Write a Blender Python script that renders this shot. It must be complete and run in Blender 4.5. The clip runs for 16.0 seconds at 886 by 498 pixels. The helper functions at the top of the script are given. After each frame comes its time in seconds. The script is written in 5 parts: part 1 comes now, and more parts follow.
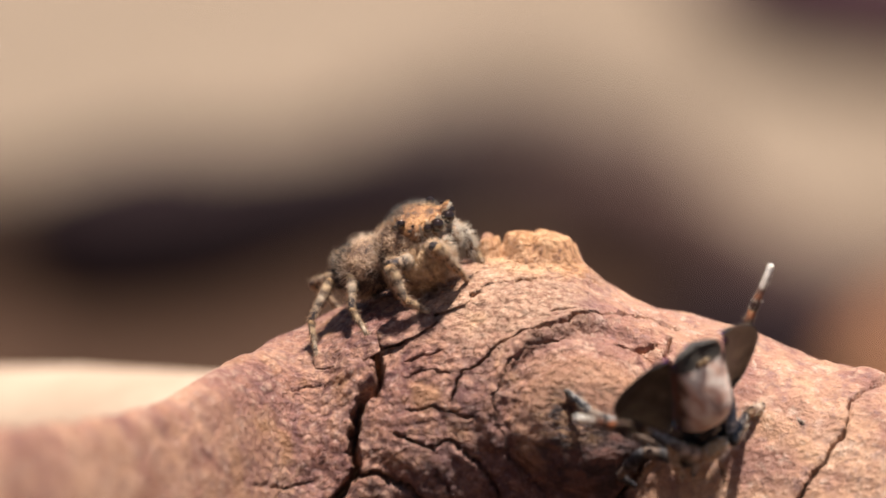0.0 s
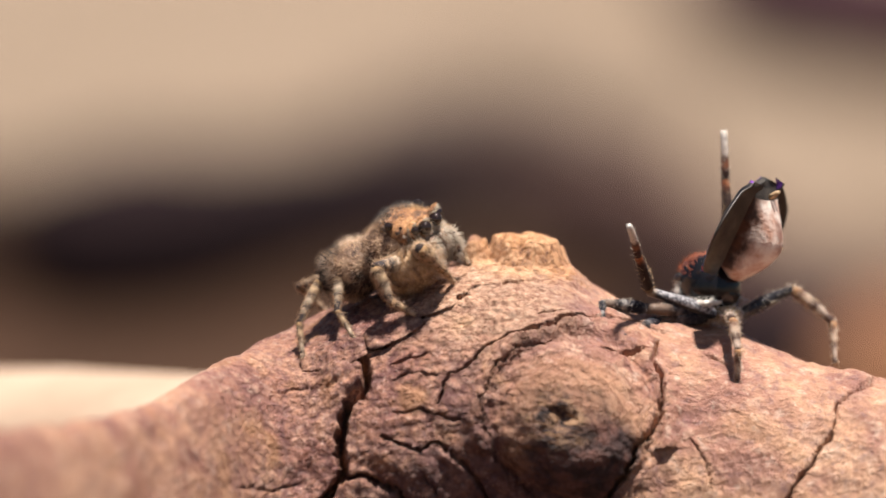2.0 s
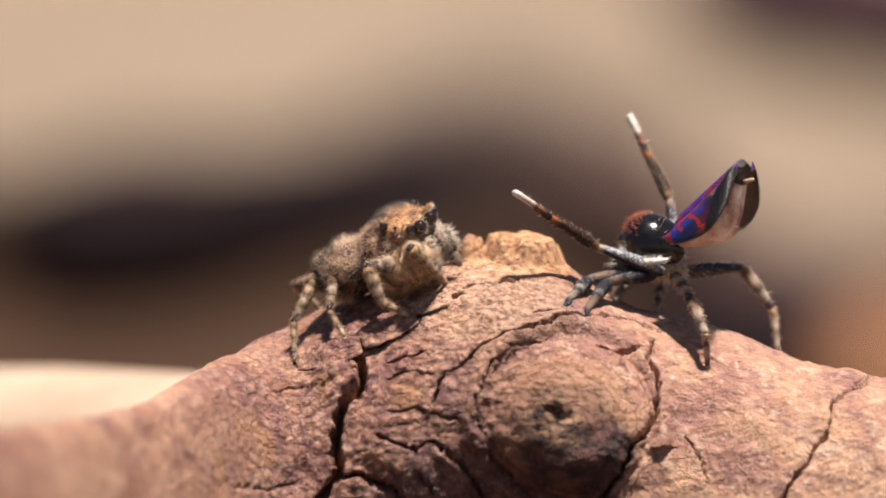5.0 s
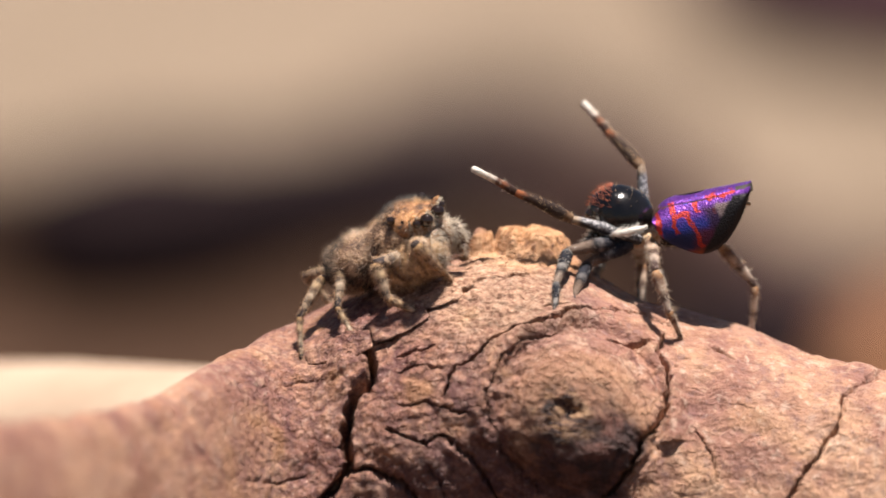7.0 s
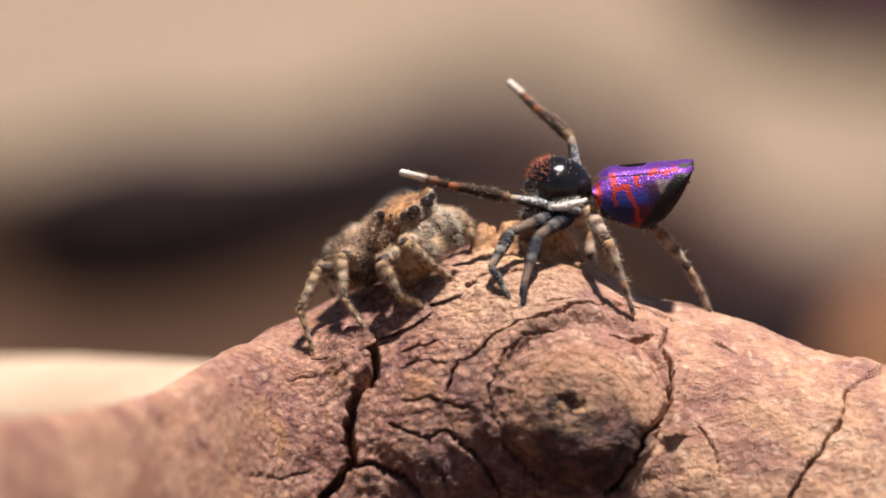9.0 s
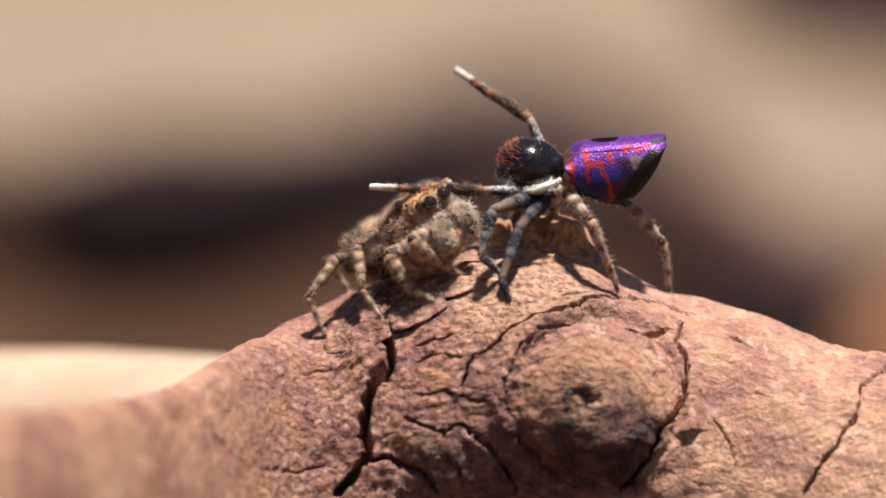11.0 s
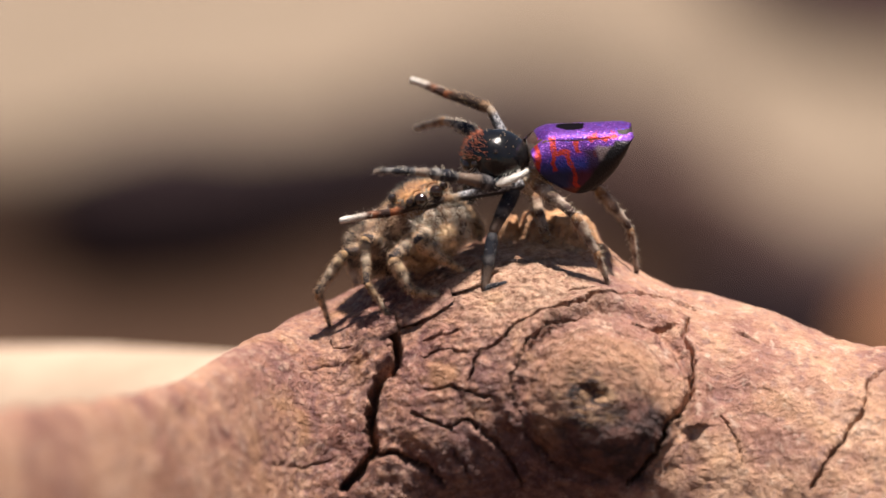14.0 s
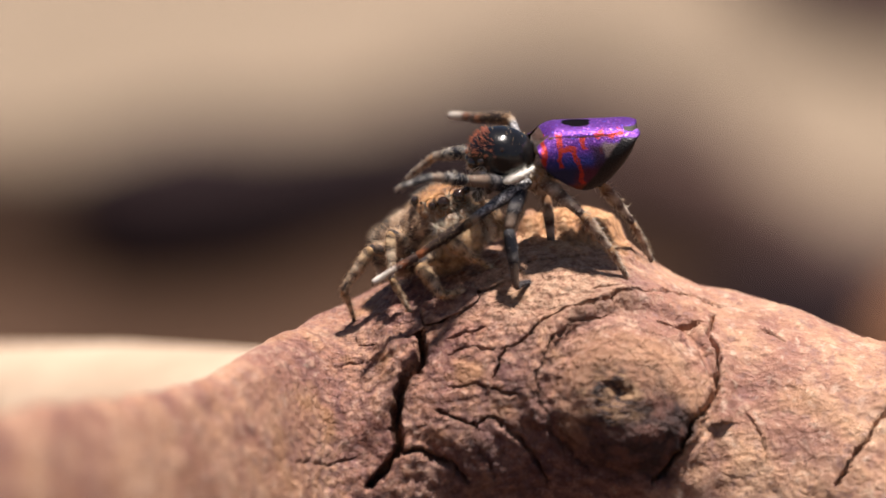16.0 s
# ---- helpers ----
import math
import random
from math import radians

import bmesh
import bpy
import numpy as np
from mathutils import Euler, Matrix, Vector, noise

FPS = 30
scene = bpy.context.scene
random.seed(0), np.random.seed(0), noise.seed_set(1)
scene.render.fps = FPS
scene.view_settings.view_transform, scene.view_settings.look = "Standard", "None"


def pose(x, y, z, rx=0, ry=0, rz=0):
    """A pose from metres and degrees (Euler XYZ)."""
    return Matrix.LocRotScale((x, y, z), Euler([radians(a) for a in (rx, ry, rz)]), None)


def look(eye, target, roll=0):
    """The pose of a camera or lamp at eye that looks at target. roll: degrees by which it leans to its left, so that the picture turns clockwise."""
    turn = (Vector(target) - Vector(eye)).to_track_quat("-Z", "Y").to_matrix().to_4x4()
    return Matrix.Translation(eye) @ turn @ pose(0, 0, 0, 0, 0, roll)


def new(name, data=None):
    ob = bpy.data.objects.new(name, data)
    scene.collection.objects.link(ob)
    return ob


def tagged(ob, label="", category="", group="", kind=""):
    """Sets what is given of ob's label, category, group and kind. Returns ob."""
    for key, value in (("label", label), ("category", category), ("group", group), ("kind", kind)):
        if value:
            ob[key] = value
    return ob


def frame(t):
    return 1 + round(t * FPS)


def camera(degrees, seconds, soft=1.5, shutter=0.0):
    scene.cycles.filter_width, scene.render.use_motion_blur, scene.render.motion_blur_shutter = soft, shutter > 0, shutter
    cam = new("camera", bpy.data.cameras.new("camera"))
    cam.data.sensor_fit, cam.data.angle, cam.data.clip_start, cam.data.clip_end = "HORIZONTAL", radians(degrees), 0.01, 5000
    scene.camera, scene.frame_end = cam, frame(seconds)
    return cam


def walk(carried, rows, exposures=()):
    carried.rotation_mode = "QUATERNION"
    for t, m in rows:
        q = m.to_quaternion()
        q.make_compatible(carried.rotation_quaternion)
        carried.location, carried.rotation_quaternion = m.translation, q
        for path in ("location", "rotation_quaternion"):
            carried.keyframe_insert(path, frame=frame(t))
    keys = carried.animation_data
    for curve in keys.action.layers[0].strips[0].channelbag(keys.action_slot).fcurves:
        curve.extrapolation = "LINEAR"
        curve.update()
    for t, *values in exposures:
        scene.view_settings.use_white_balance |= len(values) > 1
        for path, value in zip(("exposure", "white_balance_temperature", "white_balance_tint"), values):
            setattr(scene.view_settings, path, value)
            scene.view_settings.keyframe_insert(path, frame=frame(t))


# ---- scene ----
# The close world is laid out in millimetres: x to the right along the branch, y away from the lens, z up.
MM = 0.001
TILT = Matrix.Rotation(radians(-6.0), 4, "X")          # the lens looks six degrees down
EYE_BACK = 150.0


def to_world(x, y, z):
    return TILT @ Vector((x * MM, y * MM, z * MM))


# ---- camera ----
FIELD = 8.54
cam = camera(FIELD, 16.0, soft=1.7)
cam.data.dof.use_dof = True
cam.data.dof.focus_distance = (EYE_BACK - 2.5) * MM
cam.data.dof.aperture_fstop = 54.0
eye = to_world(0, -EYE_BACK, 0)
# seconds, aim to the right, aim up
AIM = [(0, -0.443, 0.000), (0.5, -0.329, -0.014), (1, -0.243, -0.014), (1.5, -0.171, 0.043), (2, -0.114, 0.061), (2.5, -0.071, 0.064), (3, -0.007, 0.021), (3.5, 0.000, 0.000), (4, 0.043, 0.076), (4.2, 0.057, 0.071), (6.3, -0.179, -0.057), (6.5, -0.200, -0.076), (7, -0.257, -0.119), (7.5, -0.271, -0.143), (8, -0.293, -0.157), (8.5, -0.319, -0.200), (9, -0.333, -0.243), (11.5, -0.786, -0.419), (12, -0.796, -0.433), (12.5, -0.800, -0.440), (13, -0.821, -0.461), (13.5, -0.836, -0.479), (14, -0.890, -0.519), (14.5, -0.957, -0.554), (15, -1.119, -0.571), (15.5, -1.353, -0.596), (16, -1.529, -0.586)]
walk(cam, [(t, look(eye, to_world(ax, 0, az))) for t, ax, az in AIM])

# ---- light ----
TO_SUN = Vector((0.12, -0.10, 0.97)).normalized()
world = bpy.data.worlds.new("daylight")
scene.world = world
world.use_nodes = True
sky = world.node_tree.nodes.new("ShaderNodeTexSky")
sky.sky_type, sky.sun_disc = "NISHITA", False
sky.sun_elevation = math.asin(TO_SUN.z)
sky.sun_rotation = math.atan2(TO_SUN.x, TO_SUN.y)
world.node_tree.nodes["Background"].inputs["Strength"].default_value = 0.040
world.node_tree.links.new(sky.outputs[0], world.node_tree.nodes["Background"].inputs["Color"])
lamp = bpy.data.lights.new("sun", "SUN")
lamp.energy, lamp.angle, lamp.color = 6.7, radians(3.0), (1.0, 0.90, 0.825)
sun = new("sun", lamp)
sun.matrix_basis = look(TO_SUN * 2.0, (0, 0, 0))
scene.view_settings.exposure = 0.45


# ---- materials ----
class Mat:
    """Small builder for node materials, in object space, in millimetres."""

    def __init__(self, name, rough=0.6, metal=0.0, spec=0.5):
        self.m = bpy.data.materials.new(name)
        self.m.use_nodes = True
        self.t = self.m.node_tree
        self.b = self.t.nodes["Principled BSDF"]
        self.set("Roughness", rough)
        self.set("Metallic", metal)
        self.set("Specular IOR Level", spec)
        co = self.node("ShaderNodeTexCoord")
        sc = self.node("ShaderNodeVectorMath")
        sc.operation = "SCALE"
        sc.inputs["Scale"].default_value = 1000.0
        self.t.links.new(co.outputs["Object"], sc.inputs[0])
        self.co = sc.outputs[0]

    def node(self, kind):
        return self.t.nodes.new(kind)

    def set(self, key, value):
        s = self.b.inputs[key]
        if isinstance(value, bpy.types.NodeSocket):
            self.t.links.new(value, s)
        else:
            s.default_value = value
        return self

    def noise(self, scale, detail=4.0, rough=0.55, stretch=None, warp=0.0):
        n = self.node("ShaderNodeTexNoise")
        n.inputs["Scale"].default_value, n.inputs["Detail"].default_value = scale, detail
        n.inputs["Roughness"].default_value, n.inputs["Distortion"].default_value = rough, warp
        src = self.co
        if stretch:
            v = self.node("ShaderNodeVectorMath")
            v.operation = "MULTIPLY"
            v.inputs[1].default_value = stretch
            self.t.links.new(src, v.inputs[0])
            src = v.outputs[0]
        self.t.links.new(src, n.inputs["Vector"])
        return n.outputs["Fac"]

    def cells(self, scale):
        n = self.node("ShaderNodeTexVoronoi")
        n.inputs["Scale"].default_value = scale
        self.t.links.new(self.co, n.inputs["Vector"])
        return n.outputs["Distance"]

    def axis(self, k):
        n = self.node("ShaderNodeSeparateXYZ")
        self.t.links.new(self.co, n.inputs[0])
        return n.outputs[k]

    def math(self, op, a, b=0.0):
        n = self.node("ShaderNodeMath")
        n.operation = op
        for i, v in enumerate((a, b)):
            if isinstance(v, bpy.types.NodeSocket):
                self.t.links.new(v, n.inputs[i])
            else:
                n.inputs[i].default_value = v
        return n.outputs[0]

    def ramp(self, fac, stops):
        n = self.node("ShaderNodeValToRGB")
        e = n.color_ramp.elements
        while len(e) < len(stops):
            e.new(0.5)
        for el, (p, c) in zip(e, stops):
            el.position, el.color = p, (*c, 1)
        self.t.links.new(fac, n.inputs[0])
        return n.outputs[0]

    def mix(self, fac, a, b, kind="MIX"):
        n = self.node("ShaderNodeMix")
        n.data_type, n.blend_type = "RGBA", kind
        for key, v in ((0, fac), (6, a), (7, b)):
            if isinstance(v, bpy.types.NodeSocket):
                self.t.links.new(v, n.inputs[key])
            else:
                n.inputs[key].default_value = v if key == 0 else (*v, 1)
        return n.outputs[2]

    def step(self, fac, lo, hi):
        n = self.node("ShaderNodeMapRange")
        n.interpolation_type = "SMOOTHSTEP"
        n.inputs["From Min"].default_value, n.inputs["From Max"].default_value = lo, hi
        self.t.links.new(fac, n.inputs["Value"])
        return n.outputs[0]

    def bump(self, fac, mm, strength=1.0):
        n = self.node("ShaderNodeBump")
        n.inputs["Distance"].default_value, n.inputs["Strength"].default_value = mm * MM, strength
        self.t.links.new(fac, n.inputs["Height"])
        self.t.links.new(n.outputs[0], self.b.inputs["Normal"])
        return self


def bark_material():
    a = Mat("bark", 0.72, 0, 0.35)
    big = a.noise(0.32, 5, 0.6, warp=0.6)
    along = a.math("ADD", a.axis(0), a.math("MULTIPLY", a.math("SUBTRACT", a.noise(0.5, 4), 0.5), 5.0))
    old = a.math("MULTIPLY", a.step(along, -6.2, -3.0), a.step(along, 4.2, 1.2))
    grit = a.math("ADD", a.math("MULTIPLY", old, 0.70), 0.30)
    base = a.ramp(big, [(0.30, (0.20, 0.092, 0.085)), (0.44, (0.40, 0.200, 0.14)), (0.56, (0.58, 0.335, 0.21)), (0.70, (0.74, 0.48, 0.32))])
    mid = a.noise(1.9, 6, 0.65)
    col = a.mix(a.math("MULTIPLY", a.step(mid, 0.50, 0.70), 0.75), base, (0.66, 0.45, 0.32))
    mott = a.noise(3.6, 4, 0.6, warp=0.4)
    col = a.mix(a.math("MULTIPLY", a.step(mott, 0.56, 0.68), 0.55), col, (0.72, 0.55, 0.43))
    col = a.mix(a.math("MULTIPLY", a.step(mott, 0.44, 0.34), 0.5), col, (0.27, 0.17, 0.165))
    plum = a.noise(1.1, 4, 0.6, warp=0.8)
    col = a.mix(a.math("MULTIPLY", a.step(plum, 0.48, 0.66), a.math("ADD", a.math("MULTIPLY", old, 0.47), 0.25)), col, (0.21, 0.105, 0.11))
    fine = a.noise(6.0, 5, 0.7)
    col = a.mix(a.math("MULTIPLY", a.step(fine, 0.58, 0.38), a.math("MULTIPLY", grit, 0.6)), col, (0.15, 0.065, 0.058))
    flecks = a.noise(10.0, 3, 0.65)
    col = a.mix(a.math("MULTIPLY", a.step(flecks, 0.60, 0.72), a.math("MULTIPLY", grit, 0.85)), col, (0.78, 0.60, 0.48))
    crumbs = a.cells(4.2)
    col = a.mix(a.math("MULTIPLY", a.step(crumbs, 0.50, 0.78), a.math("MULTIPLY", grit, 0.55)), col, (0.14, 0.062, 0.060))
    col = a.mix(a.math("MULTIPLY", a.step(crumbs, 0.22, 0.05), a.math("MULTIPLY", grit, 0.30)), col, (0.76, 0.57, 0.44))
    ochre = a.noise(0.75, 3, 0.5)
    col = a.mix(a.math("MULTIPLY", a.step(ochre, 0.54, 0.68), a.math("ADD", a.math("MULTIPLY", old, 0.35), 0.15)), col, (0.60, 0.34, 0.14))
    # older, redder bark in the middle stretch, ochre wood on the stubs of the crest
    col = a.mix(a.math("MULTIPLY", old, 0.85), col, a.mix(1.0, col, (0.70, 0.61, 0.63), "MULTIPLY"))
    col = a.mix(a.math("MULTIPLY", a.step(along, -3.5, -7.0), 0.5), col, a.mix(1.0, col, (0.76, 0.68, 0.68), "MULTIPLY"))
    stub = a.node("ShaderNodeVectorMath")
    stub.operation = "DISTANCE"
    stub.inputs[1].default_value = (1.9, -0.9, 0.1)
    a.t.links.new(a.co, stub.inputs[0])
    sw = a.math("ADD", stub.outputs["Value"], a.math("MULTIPLY", a.noise(1.6, 4), 1.2))
    col = a.mix(a.math("MULTIPLY", a.step(sw, 2.4, 1.7), 0.75), col, a.ramp(a.noise(2.4, 5, 0.65, warp=0.6), [(0.36, (0.16, 0.065, 0.03)), (0.48, (0.54, 0.27, 0.11)), (0.64, (0.74, 0.45, 0.24))]))
    crest = a.node("ShaderNodeVectorMath")
    crest.operation = "DISTANCE"
    crest.inputs[1].default_value = (1.1, -2.7, -1.1)
    a.t.links.new(a.co, crest.inputs[0])
    cw = a.math("ADD", crest.outputs["Value"], a.math("MULTIPLY", a.noise(0.9, 5, 0.65, warp=0.5), 2.6))
    col = a.mix(a.math("MULTIPLY", a.step(cw, 4.3, 2.3), 0.48), col, a.ramp(fine, [(0.36, (0.34, 0.18, 0.11)), (0.50, (0.66, 0.42, 0.26)), (0.66, (0.82, 0.60, 0.42))]))
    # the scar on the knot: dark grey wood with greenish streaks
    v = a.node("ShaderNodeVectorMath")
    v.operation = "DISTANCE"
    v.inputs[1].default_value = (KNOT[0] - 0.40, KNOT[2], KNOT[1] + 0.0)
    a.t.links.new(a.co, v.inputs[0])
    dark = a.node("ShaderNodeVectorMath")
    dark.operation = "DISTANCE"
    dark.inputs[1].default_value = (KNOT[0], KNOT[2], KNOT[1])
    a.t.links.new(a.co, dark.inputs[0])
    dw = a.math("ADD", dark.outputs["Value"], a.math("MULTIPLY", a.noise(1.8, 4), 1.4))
    # dark patch under the scar: stained wood, with underside shade painted into its colour
    shaded_stain = a.node("ShaderNodeVectorMath")
    shaded_stain.operation = "DISTANCE"
    shaded_stain.inputs[1].default_value = (KNOT[0] + 0.20, KNOT[2] + 0.2, KNOT[1] - 1.05)
    a.t.links.new(a.co, shaded_stain.inputs[0])
    dw2 = a.math("ADD", shaded_stain.outputs["Value"], a.math("MULTIPLY", a.noise(1.1, 4, 0.6), 1.8))
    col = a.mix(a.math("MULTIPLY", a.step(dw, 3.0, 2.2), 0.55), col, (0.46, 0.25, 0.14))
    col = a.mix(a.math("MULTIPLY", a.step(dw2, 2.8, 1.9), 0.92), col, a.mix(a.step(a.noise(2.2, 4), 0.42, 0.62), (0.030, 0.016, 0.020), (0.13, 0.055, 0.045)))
    # darker plum patch low on the near face, left of the knot
    low_patch = a.node("ShaderNodeVectorMath")
    low_patch.operation = "DISTANCE"
    low_patch.inputs[1].default_value = (0.6, -4.2, -6.9)
    a.t.links.new(a.co, low_patch.inputs[0])
    aw = a.math("ADD", low_patch.outputs["Value"], a.math("MULTIPLY", a.noise(0.7, 5, 0.65, warp=0.5), 4.0))
    col = a.mix(a.math("MULTIPLY", a.step(aw, 5.4, 3.4), 0.62), col, a.mix(a.step(mid, 0.42, 0.62), (0.085, 0.040, 0.045), (0.24, 0.125, 0.105)))
    # fibres along the wood, turning into rings round the knot
    fibre = a.noise(6.0, 5, 0.68, (0.50, 1.0, 1.0), 0.35)
    wave = a.math("SINE", a.math("ADD", a.math("MULTIPLY", dark.outputs["Value"], 13.0), a.math("MULTIPLY", a.noise(1.3, 5, 0.65), 16.0)))
    near_knot = a.step(dark.outputs["Value"], 3.6, 2.2)
    calm = a.math("ADD", a.math("MULTIPLY", old, 0.8), 0.2)
    grooves = a.math("ADD", a.math("MULTIPLY", a.step(fibre, 0.48, 0.34), a.math("MULTIPLY", calm, 0.42)), a.math("MULTIPLY", a.step(wave, 0.55, 0.95), a.math("MULTIPLY", near_knot, 0.5)))
    col = a.mix(a.math("MINIMUM", grooves, 0.75), col, a.mix(1.0, col, (0.42, 0.34, 0.33), "MULTIPLY"))
    col = a.mix(a.math("MULTIPLY", a.step(fibre, 0.60, 0.74), a.math("MULTIPLY", calm, 0.45)), col, (0.72, 0.54, 0.42))
    wob = a.math("ADD", v.outputs["Value"], a.math("MULTIPLY", a.noise(2.5, 4), 1.6))
    streak = a.noise(2.6, 4, 0.6, (0.8, 0.8, 2.0), 1.2)
    scar = a.ramp(streak, [(0.38, (0.025, 0.016, 0.016)), (0.48, (0.13, 0.07, 0.05)), (0.60, (0.38, 0.23, 0.13))])
    col = a.mix(a.step(wob, 1.85, 1.25), col, scar)
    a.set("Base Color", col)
    a.set("Roughness", a.ramp(fine, [(0.3, (0.75, 0.75, 0.75)), (0.7, (0.48, 0.48, 0.48))]))
    h = a.math("ADD", a.math("MULTIPLY", fine, 0.7), a.math("MULTIPLY", mid, 0.8))
    h = a.math("SUBTRACT", a.math("ADD", h, a.math("MULTIPLY", fibre, 0.6)), a.math("MULTIPLY", grooves, 0.25))
    h = a.math("SUBTRACT", h, a.math("MULTIPLY", crumbs, a.math("MULTIPLY", grit, 0.8)))
    a.bump(a.math("ADD", h, a.math("MULTIPLY", flecks, 0.35)), 0.13, 1.0)
    return a.m


def plain(name, stops, scale, rough=0.6, bump=0.03, metal=0.0, spec=0.5, stretch=None):
    a = Mat(name, rough, metal, spec)
    n = a.noise(scale, 5, 0.6, stretch)
    a.set("Base Color", a.ramp(n, stops))
    a.bump(a.noise(scale * 3, 4), bump)
    return a.m


def banded(name, stops, length, specks=0.66, speck=(0.50, 0.42, 0.36)):
    """Bands along a leg segment, which runs along its own x from 0 to length."""
    a = Mat(name, 0.7, 0, 0.22)
    u = a.math("DIVIDE", a.axis(0), length)
    u = a.math("ADD", u, a.math("MULTIPLY", a.math("SUBTRACT", a.noise(7, 3), 0.5), 0.22))
    col = a.ramp(u, stops)
    col = a.mix(a.step(a.noise(14, 3), specks, specks + 0.10), col, speck)
    a.set("Base Color", col)
    a.bump(a.noise(22, 3), 0.03)
    return a.m


KNOT = (3.12, -4.10, -5.1)        # along, up, depth of the knot tip
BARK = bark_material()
BARE = plain("bare_wood", [(0.3, (0.42, 0.30, 0.21)), (0.7, (0.53, 0.40, 0.29))], 0.4, 0.65, 0.1, stretch=(0.3, 1, 1))


def iridescent(name, edge):
    """Violet scales with red lines; edge is the height of the upper edge, from which the pattern runs down."""
    a = Mat(name, 0.38, 0.6, 0.6)
    x, y, z = a.axis(0), a.axis(1), a.math("SUBTRACT", a.axis(2), edge)
    sp = a.noise(15, 3, 0.7)
    wob = a.math("MULTIPLY", a.math("SUBTRACT", a.noise(2.6, 3), 0.5), 0.34)
    wob2 = a.math("MULTIPLY", a.math("SUBTRACT", a.noise(2.1, 3, warp=0.5), 0.5), 0.34)
    zw, xw = a.math("ADD", z, wob), a.math("ADD", x, wob2)
    col = a.mix(a.step(zw, -0.30, -0.62), (0.095, 0.018, 0.21), (0.020, 0.030, 0.22))
    col = a.mix(a.step(zw, -0.60, -0.90), col, a.mix(a.step(xw, -0.75, -1.1), (0.012, 0.016, 0.07), (0.075, 0.012, 0.035)))
    col = a.mix(a.step(zw, -1.15, -1.35), col, (0.16, 0.035, 0.015))
    lively = a.step(zw, -0.85, -0.25)
    col = a.mix(a.math("MULTIPLY", a.step(sp, 0.55, 0.68), lively), col, (0.48, 0.16, 0.70))
    col = a.mix(a.math("MULTIPLY", a.step(a.noise(11, 3), 0.60, 0.70), lively), col, (0.10, 0.10, 0.62))
    red = (0.37, 0.026, 0.014)

    def line(v, at, half, other, lo, hi):
        d = a.step(a.math("ABSOLUTE", a.math("SUBTRACT", v, at)), half + 0.03, half)
        return a.math("MULTIPLY", d, a.math("MULTIPLY", a.step(other, lo - 0.05, lo + 0.03), a.step(other, hi + 0.05, hi - 0.03)))
    bent = a.math("SUBTRACT", xw, a.math("MULTIPLY", z, 0.30))
    bands = [line(xw, -0.06, 0.04, zw, -0.9, 0.2), line(xw, -0.48, 0.05, zw, -0.75, 0.0), line(bent, -0.74, 0.045, zw, -1.25, -0.38),
             line(zw, -0.36, 0.04, xw, -0.95, -0.45), line(xw, -1.50, 0.04, zw, -0.50, -0.34),
             line(zw, -0.03, 0.04, xw, -2.1, -1.35), line(bent, -1.02, 0.04, zw, -0.30, -0.08)]
    for band in bands:
        col = a.mix(a.math("MULTIPLY", band, a.step(sp, 0.34, 0.44)), col, red)
    # tan patch and black rim towards the tail
    tail = a.math("ADD", a.math("ADD", x, a.math("MULTIPLY", z, 0.78)), a.math("MULTIPLY", wob, 0.6))
    rear = a.math("ADD", a.math("ADD", x, a.math("MULTIPLY", z, -0.35)), wob2)
    col = a.mix(a.math("MULTIPLY", a.math("MULTIPLY", a.step(rear, -1.00, -1.22), a.step(zw, -0.16, -0.34)), 0.88), col, (0.030, 0.010, 0.026))
    pale = a.math("MULTIPLY", a.step(rear, -1.36, -1.52), a.step(zw, -0.16, -0.28))
    col = a.mix(a.math("MULTIPLY", a.math("MULTIPLY", pale, a.step(zw, -0.68, -0.54)), 0.7), col, (0.24, 0.18, 0.16))
    col = a.mix(a.math("MULTIPLY", a.step(tail, -2.08, -2.20), a.step(z, -0.06, -0.14)), col, (0.012, 0.010, 0.011))
    # black saddle on the back
    d = a.node("ShaderNodeVectorMath")
    d.operation = "MULTIPLY"
    d.inputs[1].default_value = (1.0, 0.95, 0.0)
    a.t.links.new(a.co, d.inputs[0])
    e = a.node("ShaderNodeVectorMath")
    e.operation = "DISTANCE"
    e.inputs[1].default_value = (-1.02, 0.0, 0.0)
    a.t.links.new(d.outputs[0], e.inputs[0])
    if edge > 0:
        spot = a.math("MULTIPLY", a.step(a.math("ADD", e.outputs["Value"], wob), 0.40, 0.34), a.step(z, -0.05, 0.0))
        col = a.mix(spot, col, (0.006, 0.005, 0.007))
        a.set("Metallic", a.math("MULTIPLY", a.math("SUBTRACT", 1.0, spot), 0.6))
        a.set("Specular IOR Level", a.math("MULTIPLY", a.math("SUBTRACT", 1.0, spot), 0.6))
    a.set("Base Color", col)
    a.set("Roughness", a.ramp(sp, [(0.3, (0.60, 0.60, 0.60)), (0.7, (0.34, 0.34, 0.34))]))
    a.bump(a.cells(22), 0.010)
    return a.m


